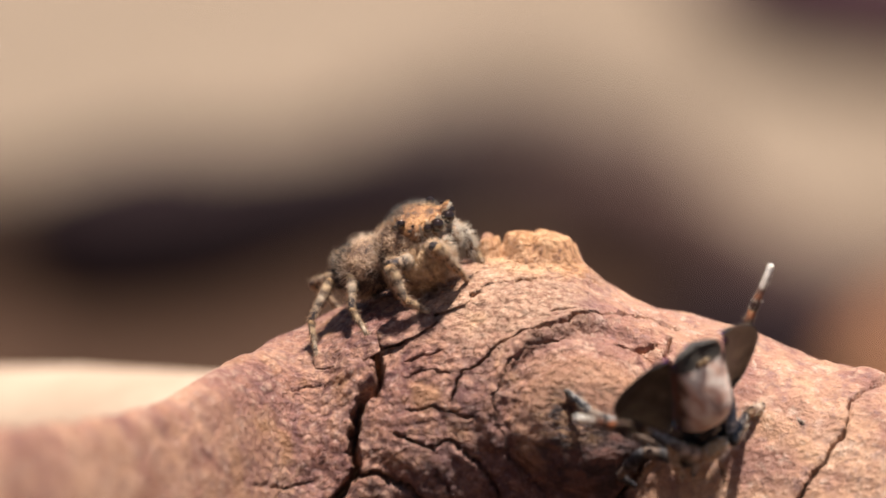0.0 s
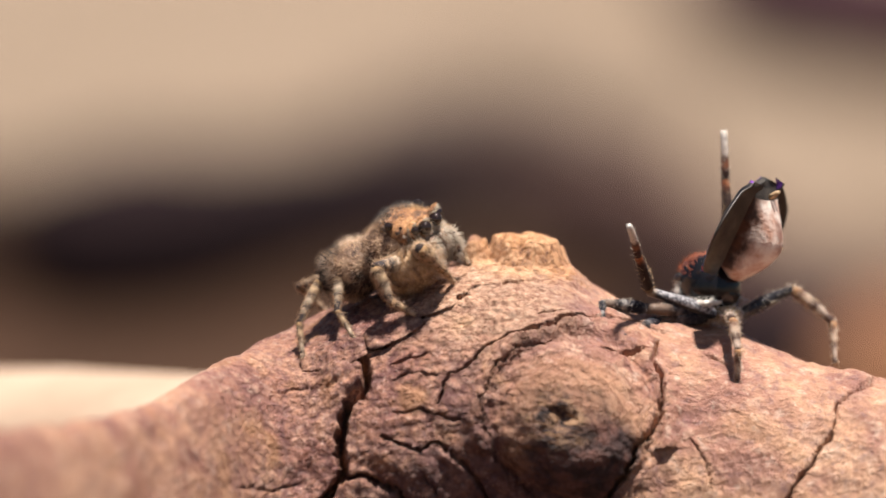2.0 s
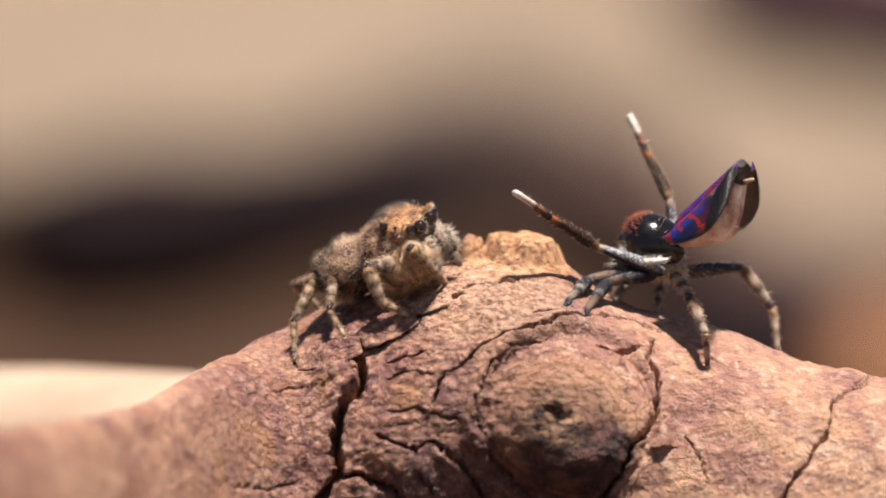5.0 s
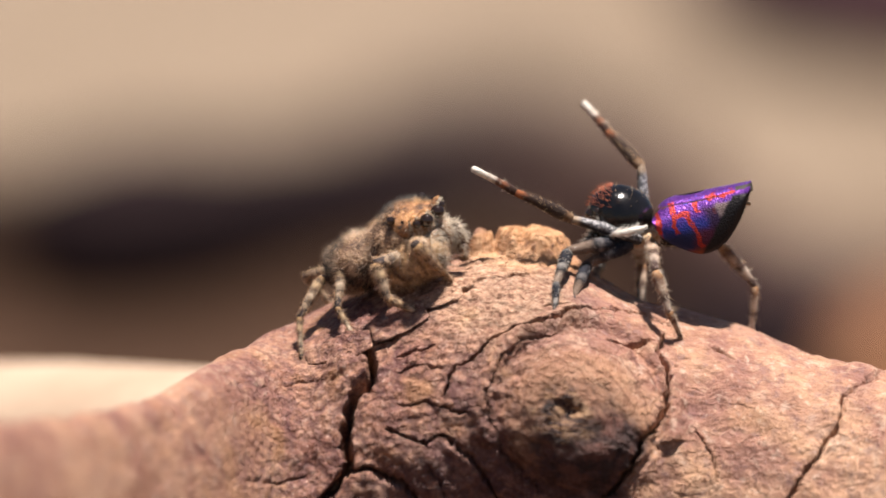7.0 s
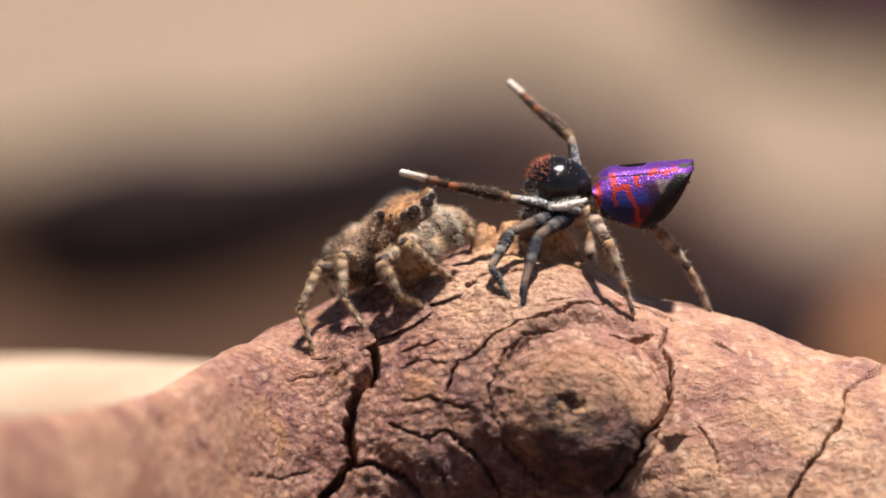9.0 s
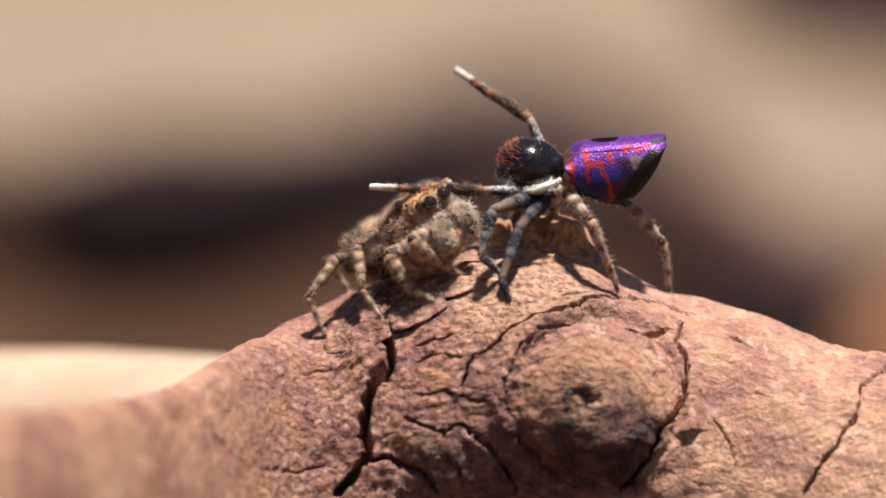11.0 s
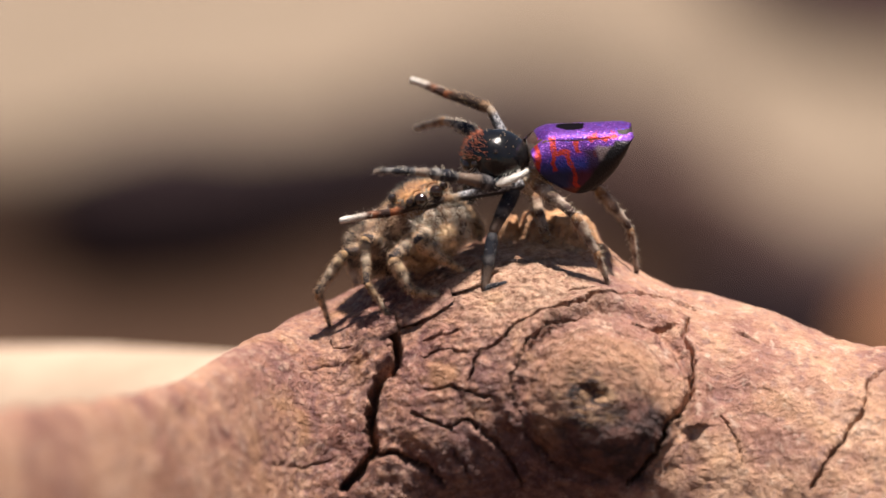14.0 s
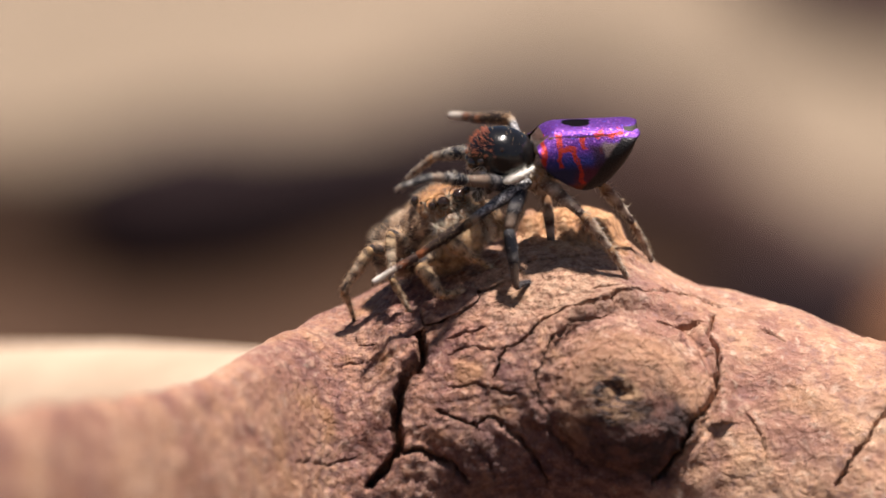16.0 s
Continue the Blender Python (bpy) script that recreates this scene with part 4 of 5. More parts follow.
def male_spider():
    root = tagged(new("peacock_spider"), "male peacock spider with violet abdomen and raised white-tipped legs", "spider")
    sp = Spider(root, male_pose)
    # carapace
    s = Soup(11)

    def dome(p):
        k = 1.0 - 0.16 * max(0, p.x) ** 2 - 0.10 * max(0, -p.x)
        z = (abs(p.z) ** 0.88 if p.z > 0 else 0.75 * p.z)
        return Vector((p.x, p.y * k, z + 0.10 * p.x * (p.z > 0)))
    s.blob((0.86, 0, -0.02), (0.84, 0.80, 0.80), 32, 22, shape=dome)
    body = list(s.f)
    s.k = 1
    s.fur(1500, 0.13, 0.009, (0.6, 0, 0.2), 0.5, [f for f in body if len(f) == 4], lambda p: p.x > 1.06 and p.z > 0.24)
    s.k = 2
    s.fur(260, 0.16, 0.009, (-0.6, 0, 0), 0.4, [f for f in body if len(f) == 4], lambda p: p.z < -0.28 and p.x < 1.3)
    s.fur(1500, 0.18, 0.009, (0.4, 0, -0.5), 0.5, [f for f in body if len(f) == 4], lambda p: p.x > 1.36 and p.z < 0.02)
    s.k = 3
    s.fur(60, 0.10, 0.007, (0.3, 0, 0.5), 0.6, [f for f in body if len(f) == 4], lambda p: p.z > 0.2)
    car = part("carapace", s, [BLACK_GLOSS, RED_HAIR, WHITE_HAIR, TAN_HAIR], root, "glossy black carapace with red and white hair")
    for side in (-1, 1):
        eye_part(car, (1.60, 0.20 * side, 0.04), 0.16)
        eye_part(car, (1.44, 0.49 * side, 0.12), 0.10)
        eye_part(car, (0.90, 0.64 * side, 0.36), 0.09)
        # white band along the lower edge
        b = Soup(12 + side)
        pts = [(1.25 - 1.08 * u, side * (0.66 + 0.14 * math.sin(u * 3.14)), -0.42 + 0.20 * u * u) for u in [k / 10 for k in range(11)]]
        b.tube(pts, [0.04 + 0.055 * math.sin(3.14 * k / 10) for k in range(11)], 8)
        b.fur(150, 0.16, 0.010, (-0.9, 0, 0.1), 0.35)
        part("white_band", b, WHITE_HAIR, root, "white hair band")
        w = Soup(90 + side)
        w.blob((1.42, 0.50 * side, -0.26), (0.13, 0.12, 0.15), 12, 8)
        w.fur(160, 0.13, 0.008, (0.3, 0.3 * side, -0.2), 0.5)
        part("cheek_tuft", w, WHITE_HAIR, root, "white hair tuft")
        # jaws and feelers
        c = Soup(14 + side)
        c.tube([(1.30, 0.20 * side, -0.25), (1.38, 0.22 * side, -0.50), (1.32, 0.20 * side, -0.78)], [0.18, 0.17, 0.08], 12)
        part("chelicera", c, BLACK_SOFT, root)
        p = Soup(16 + side)
        p.tube([(1.32, 0.42 * side, -0.35), (1.55, 0.46 * side, -0.45), (1.68, 0.42 * side, -0.70), (1.70, 0.36 * side, -0.88)], [0.10, 0.12, 0.14, 0.06], 10)
        p.k = 1
        p.fur(120, 0.20, 0.009, (0.3, 0, -0.6), 0.5)
        part("pedipalp", p, [BLACK_SOFT, WHITE_HAIR], root, "pedipalp with white hair")
    u = Soup(19)
    u.blob((0.50, 0, -0.56), (0.62, 0.48, 0.26), 18, 10)
    u.k = 1
    u.fur(420, 0.20, 0.008, (-0.2, 0, -0.4), 0.6)
    part("sternum", u, [TAN_HAIR, WHITE_HAIR], root, "tan underside with white hair")
    # abdomen
    s = Soup(21)
    rows = []
    for i in range(27):
        q = i / 26
        top, low, wide = abdomen_section(max(q, 0.01))
        shoulder = top - 0.20
        row = []
        for j in range(36):
            a = math.tau * j / 36
            c, d = math.cos(a), math.sin(a)
            if d > 0:
                row.append((0.05 - 2.60 * q, wide * math.copysign(abs(c) ** 0.62, c), shoulder + 0.20 * d ** 0.75 + 0.05 * d * (1 - abs(c))))
            else:
                row.append((0.05 - 2.60 * q, wide * math.copysign(abs(c) ** 0.9, c), shoulder + (shoulder - low) * d))
        rows.append(row)
    s.grid(rows)
    for k, f in enumerate(s.f):
        cz = sum(s.v[i][2] for i in f) / len(f)
        cx = sum(s.v[i][0] for i in f) / len(f)
        if cz < 0.30:
            s.mi[k] = 2
        if cx < -2.12 and cz < 0.44:
            s.mi[k] = 1
    skin = [f for f in s.f if len(f) == 4]
    s.k = 3
    s.fur(90, 0.26, 0.009, (-0.4, 0, -0.4), 0.4, skin, lambda p: p.z < -0.6)
    abd = part("abdomen", s, [BACK_SCALES, BLACK_SOFT, BELLY, TAN_HAIR], root, "iridescent violet abdomen with red stripes")
    sp.parts.append((abd, abdomen_pose))
    for side in (-1, 1):
        f = Soup(23)
        for lift, k in ((0.0, 0), (-0.05, 1)):
            f.k = k
            rows = []
            for i in range(25):
                q = i / 24
                w = float(smooth_interp(q, (0.0, 0.06, 0.22, 0.46, 0.64, 0.80, 0.92, 1.0), (0.10, 0.62, 1.14, 1.40, 1.26, 0.88, 0.44, 0.04)))
                rows.append([(0.04 - 2.56 * q, side * (lift + max(-0.10, abdomen_section(max(q, 0.3))[2] - 0.70) - 0.13 * (1 - v) ** 6 + 0.17 * math.sin(2.7 * v)), -w * v + 0.03 * (1 - v) ** 6 - 0.32 * max(0.0, 1 - q / 0.24) ** 2) for v in [m / 12 for m in range(13)]])
            f.grid(rows, wrap=False)
        n = 25 * 13
        rim = [i * 13 + 12 for i in range(25)]
        for a, b in zip(rim, rim[1:]):
            f.f.append((a, b, b + n, a + n))
            f.mi.append(1)
        fl = part("flap", f, [SCALES, FLAP_UNDER], abd, "violet flap with dark underside")
        hinge = Matrix.Translation(Vector((0, 0.745 * side, 0.36)) * MM)
        sp.parts.append((fl, lambda t, h=hinge, sd=side: h @ Matrix.Rotation(radians(at_time(M_TAIL, t)[1] * sd), 4, "X")))
    sn = Soup(25)
    for side in (-1, 1):
        sn.tube([(-2.20, 0.08 * side, 0.02), (-2.42, 0.09 * side, -0.08)], [0.07, 0.04], 8)
    part("spinneret", sn, TAN_HAIR, abd)
    # legs: left is towards the lens
    arm = (1.80, 1.60, 1.25)
    front, second, hind_l, hind_r = (1.55, 1.20, 1.00), (1.25, 1.44, 0.58), (1.40, 1.08, 0.88), (1.75, 1.35, 1.20)
    grey = (GREY_LEG, GREY_LEG, GREY_LEG, DARK_HAIR, GREY_HAIR)
    armm = (EDGED, ARM_TIBIA, ARM_TIP, (GREY_HAIR, DARK_HAIR, DARK_HAIR), (DARK_HAIR, TAN_HAIR, CREAM))
    fore = (GREY_LEG, FRONT_LEG, FRONT_LEG, (DARK_HAIR, DARK_HAIR, GREY_HAIR), (GREY_HAIR, CREAM, CREAM))
    far_fore = (GREY_LEG, FRONT_LEG, AMBER_LEG, CREAM, GREY_HAIR)
    hind = (AMBER_LEG, AMBER_LEG, AMBER_LEG, CREAM, TAN_HAIR)
    stout, slim = (0.185, 0.15, 0.11, 0.06), (0.16, 0.13, 0.10, 0.06)
    raised = (0.155, 0.135, 0.115, 0.085)
    tags = ("white-striped femur", "", "white leg tip")
    sp.leg((0.80, 0.42, -0.62), front, stout, fore, (220, 260, 200, 0.09), LEG_1L, -1, 31)
    sp.leg((0.55, 0.50, -0.66), second, stout, grey, (200, 180, 130, 0.08), LEG_2L, -1, 32)
    sp.leg((0.32, 0.52, -0.60), arm, raised, armm, (160, 420, 160, 0.085), LEG_3L, -1, 33, tags, True)
    sp.leg((0.10, 0.45, -0.60), hind_l, slim, hind, (170, 150, 110, 0.15), LEG_4L, -1, 34)
    sp.leg((0.80, -0.42, -0.62), front, stout, far_fore, (220, 260, 200, 0.10), LEG_1R, 1, 35)
    sp.leg((0.55, -0.50, -0.66), second, slim, hind, (100, 90, 60, 0.15), LEG_2R, 1, 36)
    sp.leg((0.32, -0.52, -0.60), arm, raised, armm, (160, 420, 160, 0.085), LEG_3R, 1, 37, tags, True)
    sp.leg((0.10, -0.45, -0.60), hind_r, slim, (FEMUR_BLACK, AMBER_LEG, AMBER_LEG, CREAM, TAN_HAIR), (90, 160, 120, 0.16), LEG_4R, 1, 38)
    return sp


LEG_1L = [(0, 4.21, -4.63, 2.64, -3.56, 9), (0.5, 4.33, -3.86, 3.04, -3.64, 9), (1, 5.13, -2.36, 4.13, -2.64, 9), (1.5, 5.06, -1.44, 3.99, -1.73, 9), (3.5, 4.94, -1.49, 3.66, -1.91, 9), (3.65, 4.96, -1.46, 3.67, -1.89, 9), (3.9, 4.19, -1, 3.12, -1.64, 9), (4.2, 4.21, -0.99, 3.14, -1.63, 9), (6.3, 2.91, -0.33, 2.55, -1.9, 9), (7, 2.9, -0.18, 2.54, -1.85, 9), (7.5, 2.17, 0.01, 2, -1.63, 9), (7.8, 2.14, 0.02, 1.97, -1.63, 9), (8, 1.73, 0.14, 1.56, -1.61, 9), (8.5, 1.62, 0.17, 1.45, -1.61, 9), (9.2, 1.29, 0.19, 1.35, -1.53, 9), (11.4, 0.35, 0.67, 0.75, -1.11, 9), (11.7, 0.32, 0.66, 0.72, -1.12, 9), (12, 1, 1.58, -0.57, 0.94, 7), (12.5, 1, 1.57, -0.57, 0.93, 7), (13.5, -0.18, 1.32, -2.25, 1.58, 7), (14.5, -0.87, 1.25, -3.01, 1.32, 7), (15.2, -0.98, 1.15, -2.81, 1.03, 7), (16, -0.94, 1.14, -2.73, 0.93, 7)]
LEG_2L = [(0, 4.64, -5.13, 4.43, -5.99, 9), (0.5, 4.9, -5, 4.61, -6, 9), (1, 5.41, -2.86, 4.41, -3.14, 9), (1.5, 5.34, -1.8, 4.49, -2.16, 9), (3.5, 5.37, -1.7, 4.3, -2.13, 9), (3.65, 5.38, -1.68, 4.31, -2.11, 9), (3.9, 4.62, -1, 3.69, -2.07, 9), (4.2, 4.64, -0.99, 3.71, -2.06, 9), (6.3, 3.41, -0.47, 2.91, -2.04, 9), (7, 3.33, -0.53, 2.9, -2.03, 9), (7.5, 2.96, -0.34, 2.81, -2.01, 9), (7.8, 2.91, -0.32, 2.76, -2, 9), (8, 2.35, -0.1, 2.15, -1.92, 9), (8.5, 2.2, -0.04, 1.98, -1.9, 9), (9.2, 2, 0.11, 1.57, -1.6, 9), (11.4, 1, 0.1, 0.82, -1.75, 9), (12.5, 1, 0.15, 0.8, -1.57, 9), (13.5, 0.56, -0.04, 0.68, -1.49, 9), (14.5, 0.17, -0.18, 0.77, -1.28, 9), (15.2, 0.16, -0.14, 0.7, -1.31, 9), (16, 0.13, -0.07, 0.67, -1.43, 9)]
LEG_3L = [(0, 4.64, -4.56, 2.93, -4.27, 8), (0.5, 4.9, -4.57, 3.61, -4.21, 8), (1, 4.7, -2.29, 4.34, -1.5, 8), (1.5, 5.06, -1.01, 4.6, 0.63, 8), (3.5, 5.09, -0.99, 4.56, 0.73, 8), (3.65, 5.1, -0.96, 4.57, 0.75, 8), (3.9, 4.33, -0.24, 2.51, 1.13, 8), (4.2, 4.36, -0.23, 2.53, 1.14, 8), (6.3, 2.84, 0.67, 0.59, 2.03, 8), (7, 2.61, 0.75, 0.37, 1.97, 8), (7.5, 2.31, 0.84, -0.43, 1.9, 8), (7.8, 2.26, 0.85, -0.48, 1.89, 8), (8, 1.59, 1, -1.09, 1.8, 8), (8.5, 1.41, 1.04, -1.26, 1.77, 8), (9.2, 1.15, 1.07, -1.64, 1.71, 8), (11.4, -0.04, 1.09, -2.9, 1.06, 8), (12.5, -0.07, 1, -2.93, 0.93, 8), (13.5, -0.61, 0.82, -3.42, 0.49, 8), (14.5, -0.94, 0.63, -3.9, -0.18, 8), (15.2, -0.77, 0.18, -3.63, -1.07, 8), (16, -0.8, 0.14, -3.34, -1.47, 8)]
LEG_4L = [(0, 5.36, -4.99, 5.79, -6.27, 9), (0.5, 6.04, -5, 6.33, -6.36, 9), (1, 7.13, -2.71, 7.13, -4.14, 9), (1.5, 7.2, -1.73, 7.34, -3.37, 9), (3.5, 7.23, -1.7, 7.3, -3.34, 9), (3.65, 7.24, -1.68, 7.31, -3.32, 9), (3.9, 6.76, -1.57, 7.19, -3.21, 9), (4.2, 6.79, -1.56, 7.21, -3.2, 9), (6.3, 5.48, -0.9, 5.84, -2.54, 9), (7, 5.11, -0.68, 5.76, -2.39, 9), (7.5, 4.67, -0.27, 5.03, -2.41, 9), (7.8, 4.63, -0.27, 5.01, -2.41, 9), (8, 4.17, -0.21, 4.82, -2.35, 9), (8.5, 4.05, -0.19, 4.77, -2.33, 9), (9.2, 3.72, 0.04, 4.5, -2.1, 9), (11.4, 2.82, 0.39, 3.6, -1.54, 9), (12.5, 2.79, 0.43, 3.4, -1.45, 9), (13.5, 2.68, 0.32, 3.25, -1.49, 9), (14.5, 2.13, 0.39, 3.3, -1.28, 9), (15.2, 2.02, 0.43, 3.27, -1.28, 9), (16, 1.99, 0.29, 3.13, -1.31, 9)]
LEG_1R = [(0, 5.21, -4.27, 4.79, -4.99, 9), (0.5, 5.76, -3.57, 5.19, -4.29, 9), (1, 5.7, -2, 5.13, -2.43, 9), (1.5, 5.77, -1.51, 5.34, -1.94, -1.5), (3.5, 5.8, -1.49, 5.37, -1.91, -1.5), (3.65, 5.81, -1.46, 5.38, -1.89, -1.5), (3.9, 5.12, -1.07, 4.69, -1.64, -1.5), (4.2, 5.14, -1.06, 4.71, -1.63, -1.5), (6.3, 3.76, -0.33, 3.62, -1.04, -1.2), (7, 3.71, -0.32, 3.61, -1.03, -1.2), (7.5, 3.24, -0.34, 3.53, -0.99, -1.2), (7.8, 3.2, -0.32, 3.49, -0.97, -1.2), (8, 2.69, -0.1, 3.03, -0.78, -1.2), (8.5, 2.55, -0.04, 2.91, -0.73, -1.2), (9.2, 2.15, 0.19, 2.72, -0.53, -1.2), (11.4, 0.89, 0.6, 0.67, -0.4, -1.2), (12.5, 0.86, 1.57, 0.43, 1.15, 7), (13.5, 0.68, 2.68, -0.75, 2.96, 7), (14.5, -0.73, 2.1, -2.4, 2.13, 7), (15.2, -0.98, 1.86, -2.48, 1.36, 7), (16, -0.87, 1.86, -2.44, 1.21, 7)]
LEG_2R = [(0, 6.07, -4.56, 5.93, -5.41, 9), (0.5, 6.61, -4, 6.33, -4.71, 9), (1, 6.56, -2.43, 6.27, -2.86, 9), (1.5, 6.63, -1.66, 6.34, -2.09, -1.2), (3.5, 6.59, -1.63, 6.3, -2.13, -1.2), (3.65, 6.6, -1.61, 6.31, -2.11, -1.2), (3.9, 5.98, -1.07, 5.76, -1.78, -1.2), (4.2, 6, -1.06, 5.79, -1.77, -1.2), (6.3, 4.76, -0.33, 4.69, -1.36, -0.6), (7, 4.76, -0.46, 4.64, -1.39, -0.6), (7.5, 4.03, -0.27, 3.84, -0.99, -0.6), (7.8, 4, -0.25, 3.81, -0.98, -0.6), (8, 3.59, 0.03, 3.46, -0.83, -0.6), (8.5, 3.48, 0.1, 3.37, -0.79, -0.6), (9.2, 3.22, 0.26, 3.29, -0.74, -0.6), (11.4, 1.89, 0.46, 2.1, -0.4, -0.8), (12.5, 2, 0.93, 1.79, 0.07, -1.2), (13.5, 1.68, 0.96, 1.61, 0.25, -1.3), (14.5, 1.06, 0.89, 1.34, 0.2, -1.3), (15.2, 1.09, 0.86, 1.23, 0.29, -1.3), (16, 1.06, 0.79, 1.13, 0.21, -1.3)]
LEG_3R = [(0, 6.71, -3.06, 7.89, -0.34, 8), (0.5, 6.9, -2.29, 7.47, 0.21, 8), (1, 7.56, -0.14, 7.84, 2.36, 8), (1.5, 7.06, 0.63, 6.97, 3.31, 8), (3.5, 7.09, 0.73, 6.97, 3.37, 8), (3.65, 7.1, 0.75, 6.98, 3.39, 8), (3.9, 6.29, 1.36, 5.45, 3.32, 8), (4.2, 6.31, 1.37, 5.47, 3.33, 8), (6.3, 4.76, 1.89, 3.48, 3.57, 8), (7, 4.76, 2.04, 3.29, 3.58, 8), (7.5, 4.13, 2.09, 2.67, 3.69, 8), (7.8, 4.08, 2.12, 2.62, 3.7, 8), (8, 3.44, 2.5, 1.97, 3.88, 8), (8.5, 3.27, 2.6, 1.8, 3.93, 8), (9.2, 2.72, 2.83, 1.15, 4, 8), (11.4, 1.1, 3.17, -0.75, 4.17, 8), (12.5, 1.07, 3.19, -0.79, 4.15, 8), (13.5, 0.68, 3.11, -1.29, 4.01, 8), (14.5, -0.09, 2.96, -2.07, 3.5, 8), (15.2, 0.16, 2.75, -1.67, 2.83, 8), (16, 0.2, 2.69, -1.34, 2.79, 8)]
LEG_4R = [(0, 7.21, -4.2, 8.64, -4.41, 9), (0.5, 7.69, -3.57, 8.9, -3.79, 9), (1, 8.56, -1.5, 10.16, -3.07, -0.6), (1.5, 8.7, -0.94, 9.8, -2.8, -0.3), (3.5, 8.73, -0.96, 9.8, -2.77, -0.3), (3.65, 8.74, -0.93, 9.81, -2.75, -0.3), (3.9, 8.05, -0.57, 9.05, -2.71, -0.3), (4.2, 8.07, -0.56, 9.07, -2.7, -0.3), (6.3, 6.68, -0.19, 7.50, -2.29, -0.2), (7, 6.76, -0.03, 7.54, -2.25, -0.2), (7.5, 6.24, -0.13, 7.56, -2.13, -0.2), (7.8, 6.19, -0.1, 7.49, -2.12, -0.2), (8, 5.63, 0.29, 6.64, -1.95, -0.2), (8.5, 5.48, 0.39, 6.41, -1.9, -0.2), (9.2, 4.93, 0.26, 6.43, -1.81, -0.2), (11.4, 3.89, 0.82, 4.67, -1.35, -0.5), (12.5, 3.62, 0.93, 4.18, -1.24, -0.8), (13.5, 3.46, 0.96, 4.25, -1.21, -0.8), (14.5, 2.84, 1.03, 3.77, -1, -0.8), (15.2, 2.73, 0.93, 3.8, -1.02, -0.8), (16, 2.7, 1, 3.84, -1.03, -0.8)]
FEM_1R = [(0, -0.67, 0.06, 0.24, -0.87, 9), (3.5, -0.7, 0.09, 0.23, -0.84, 9), (7, -0.96, -0.03, 0.01, -0.96, 9), (9, -1.32, -0.09, -0.03, -1.06, 9), (12.5, -1.69, -0.25, -0.29, -1.14, 9), (15.5, -1.38, -0.41, -0.27, -1.08, 9), (16, -1.39, -0.4, -0.27, -1.07, 9)]
FEM_2R = [(0, -1.83, -0.41, -0.76, -1.64, 9), (3.5, -1.84, -0.39, -0.79, -1.63, 9), (7, -1.99, -0.5, -0.93, -1.72, 9), (9, -1.93, -0.56, -0.82, -1.73, 9), (12.5, -2.26, -0.54, -0.97, -1.78, 9), (15.5, -2.12, -0.98, -0.91, -1.65, 9), (16, -2.13, -0.97, -0.91, -1.64, 9)]
FEM_3R = [(0, -2.89, -0.41, -2.27, -2.36, 9), (3.5, -2.91, -0.39, -2.3, -2.34, 9), (7, -3.06, -0.5, -2.46, -2.46, 9), (9, -2.89, -0.37, -2.25, -2.37, 9), (12.5, -2.89, -0.28, -2.14, -2.25, 9), (15.5, -2.87, -0.18, -2.34, -2.27, 9), (16, -2.87, -0.17, -2.34, -2.26, 9)]
FEM_4R = [(0, -3.56, -0.77, -3.63, -2.84, 9), (3.5, -3.56, -0.73, -3.66, -2.84, 9), (7, -3.67, -0.85, -3.84, -2.89, 9), (9, -3.46, -0.73, -3.6, -2.87, 9), (12.5, -3.36, -0.6, -3.74, -2.5, 9), (15.5, -3.34, -0.58, -3.77, -2.41, 9), (16, -3.34, -0.57, -3.77, -2.4, 9)]
FEM_1L = [(0, -0.03, 0.41, 0.57, -0.36, -1.2), (3.5, -0.06, 0.44, 0.54, -0.34, -1.2), (7, -0.24, 0.4, 0.34, -0.32, -1.2), (9, -0.18, 0.56, 0.41, 0.06, -1.2), (12.5, -0.36, 0.6, 0.07, -0.28, -1.2), (15.5, -0.41, 0.39, 0.02, -0.32, -1.2), (16, -0.41, 0.4, 0.01, -0.31, -1.2)]
FEM_2L = [(0, -0.17, 0.56, 0.46, -0.21, -0.6), (3.5, -0.2, 0.59, 0.44, -0.2, -0.6), (7, -0.43, 0.5, 0.23, -0.22, -0.6), (9, -0.32, 0.63, 0.3, 0.13, -0.6), (12.5, -0.5, 0.63, -0.03, -0.21, -0.6), (15.5, -0.52, 0.45, -0.1, -0.27, -0.6), (16, -0.53, 0.46, -0.1, -0.26, -0.6)]
FEM_3L = [(0, -2.0, 0.2, -2.21, -0.84, 0.6), (16, -2.0, 0.2, -2.09, -0.86, 0.6)]
FEM_4L = [(0, -2.7, -0.6, -3.0, -1.6, 0.8), (16, -2.7, -0.6, -3.0, -1.6, 0.8)]
MALE = male_spider()

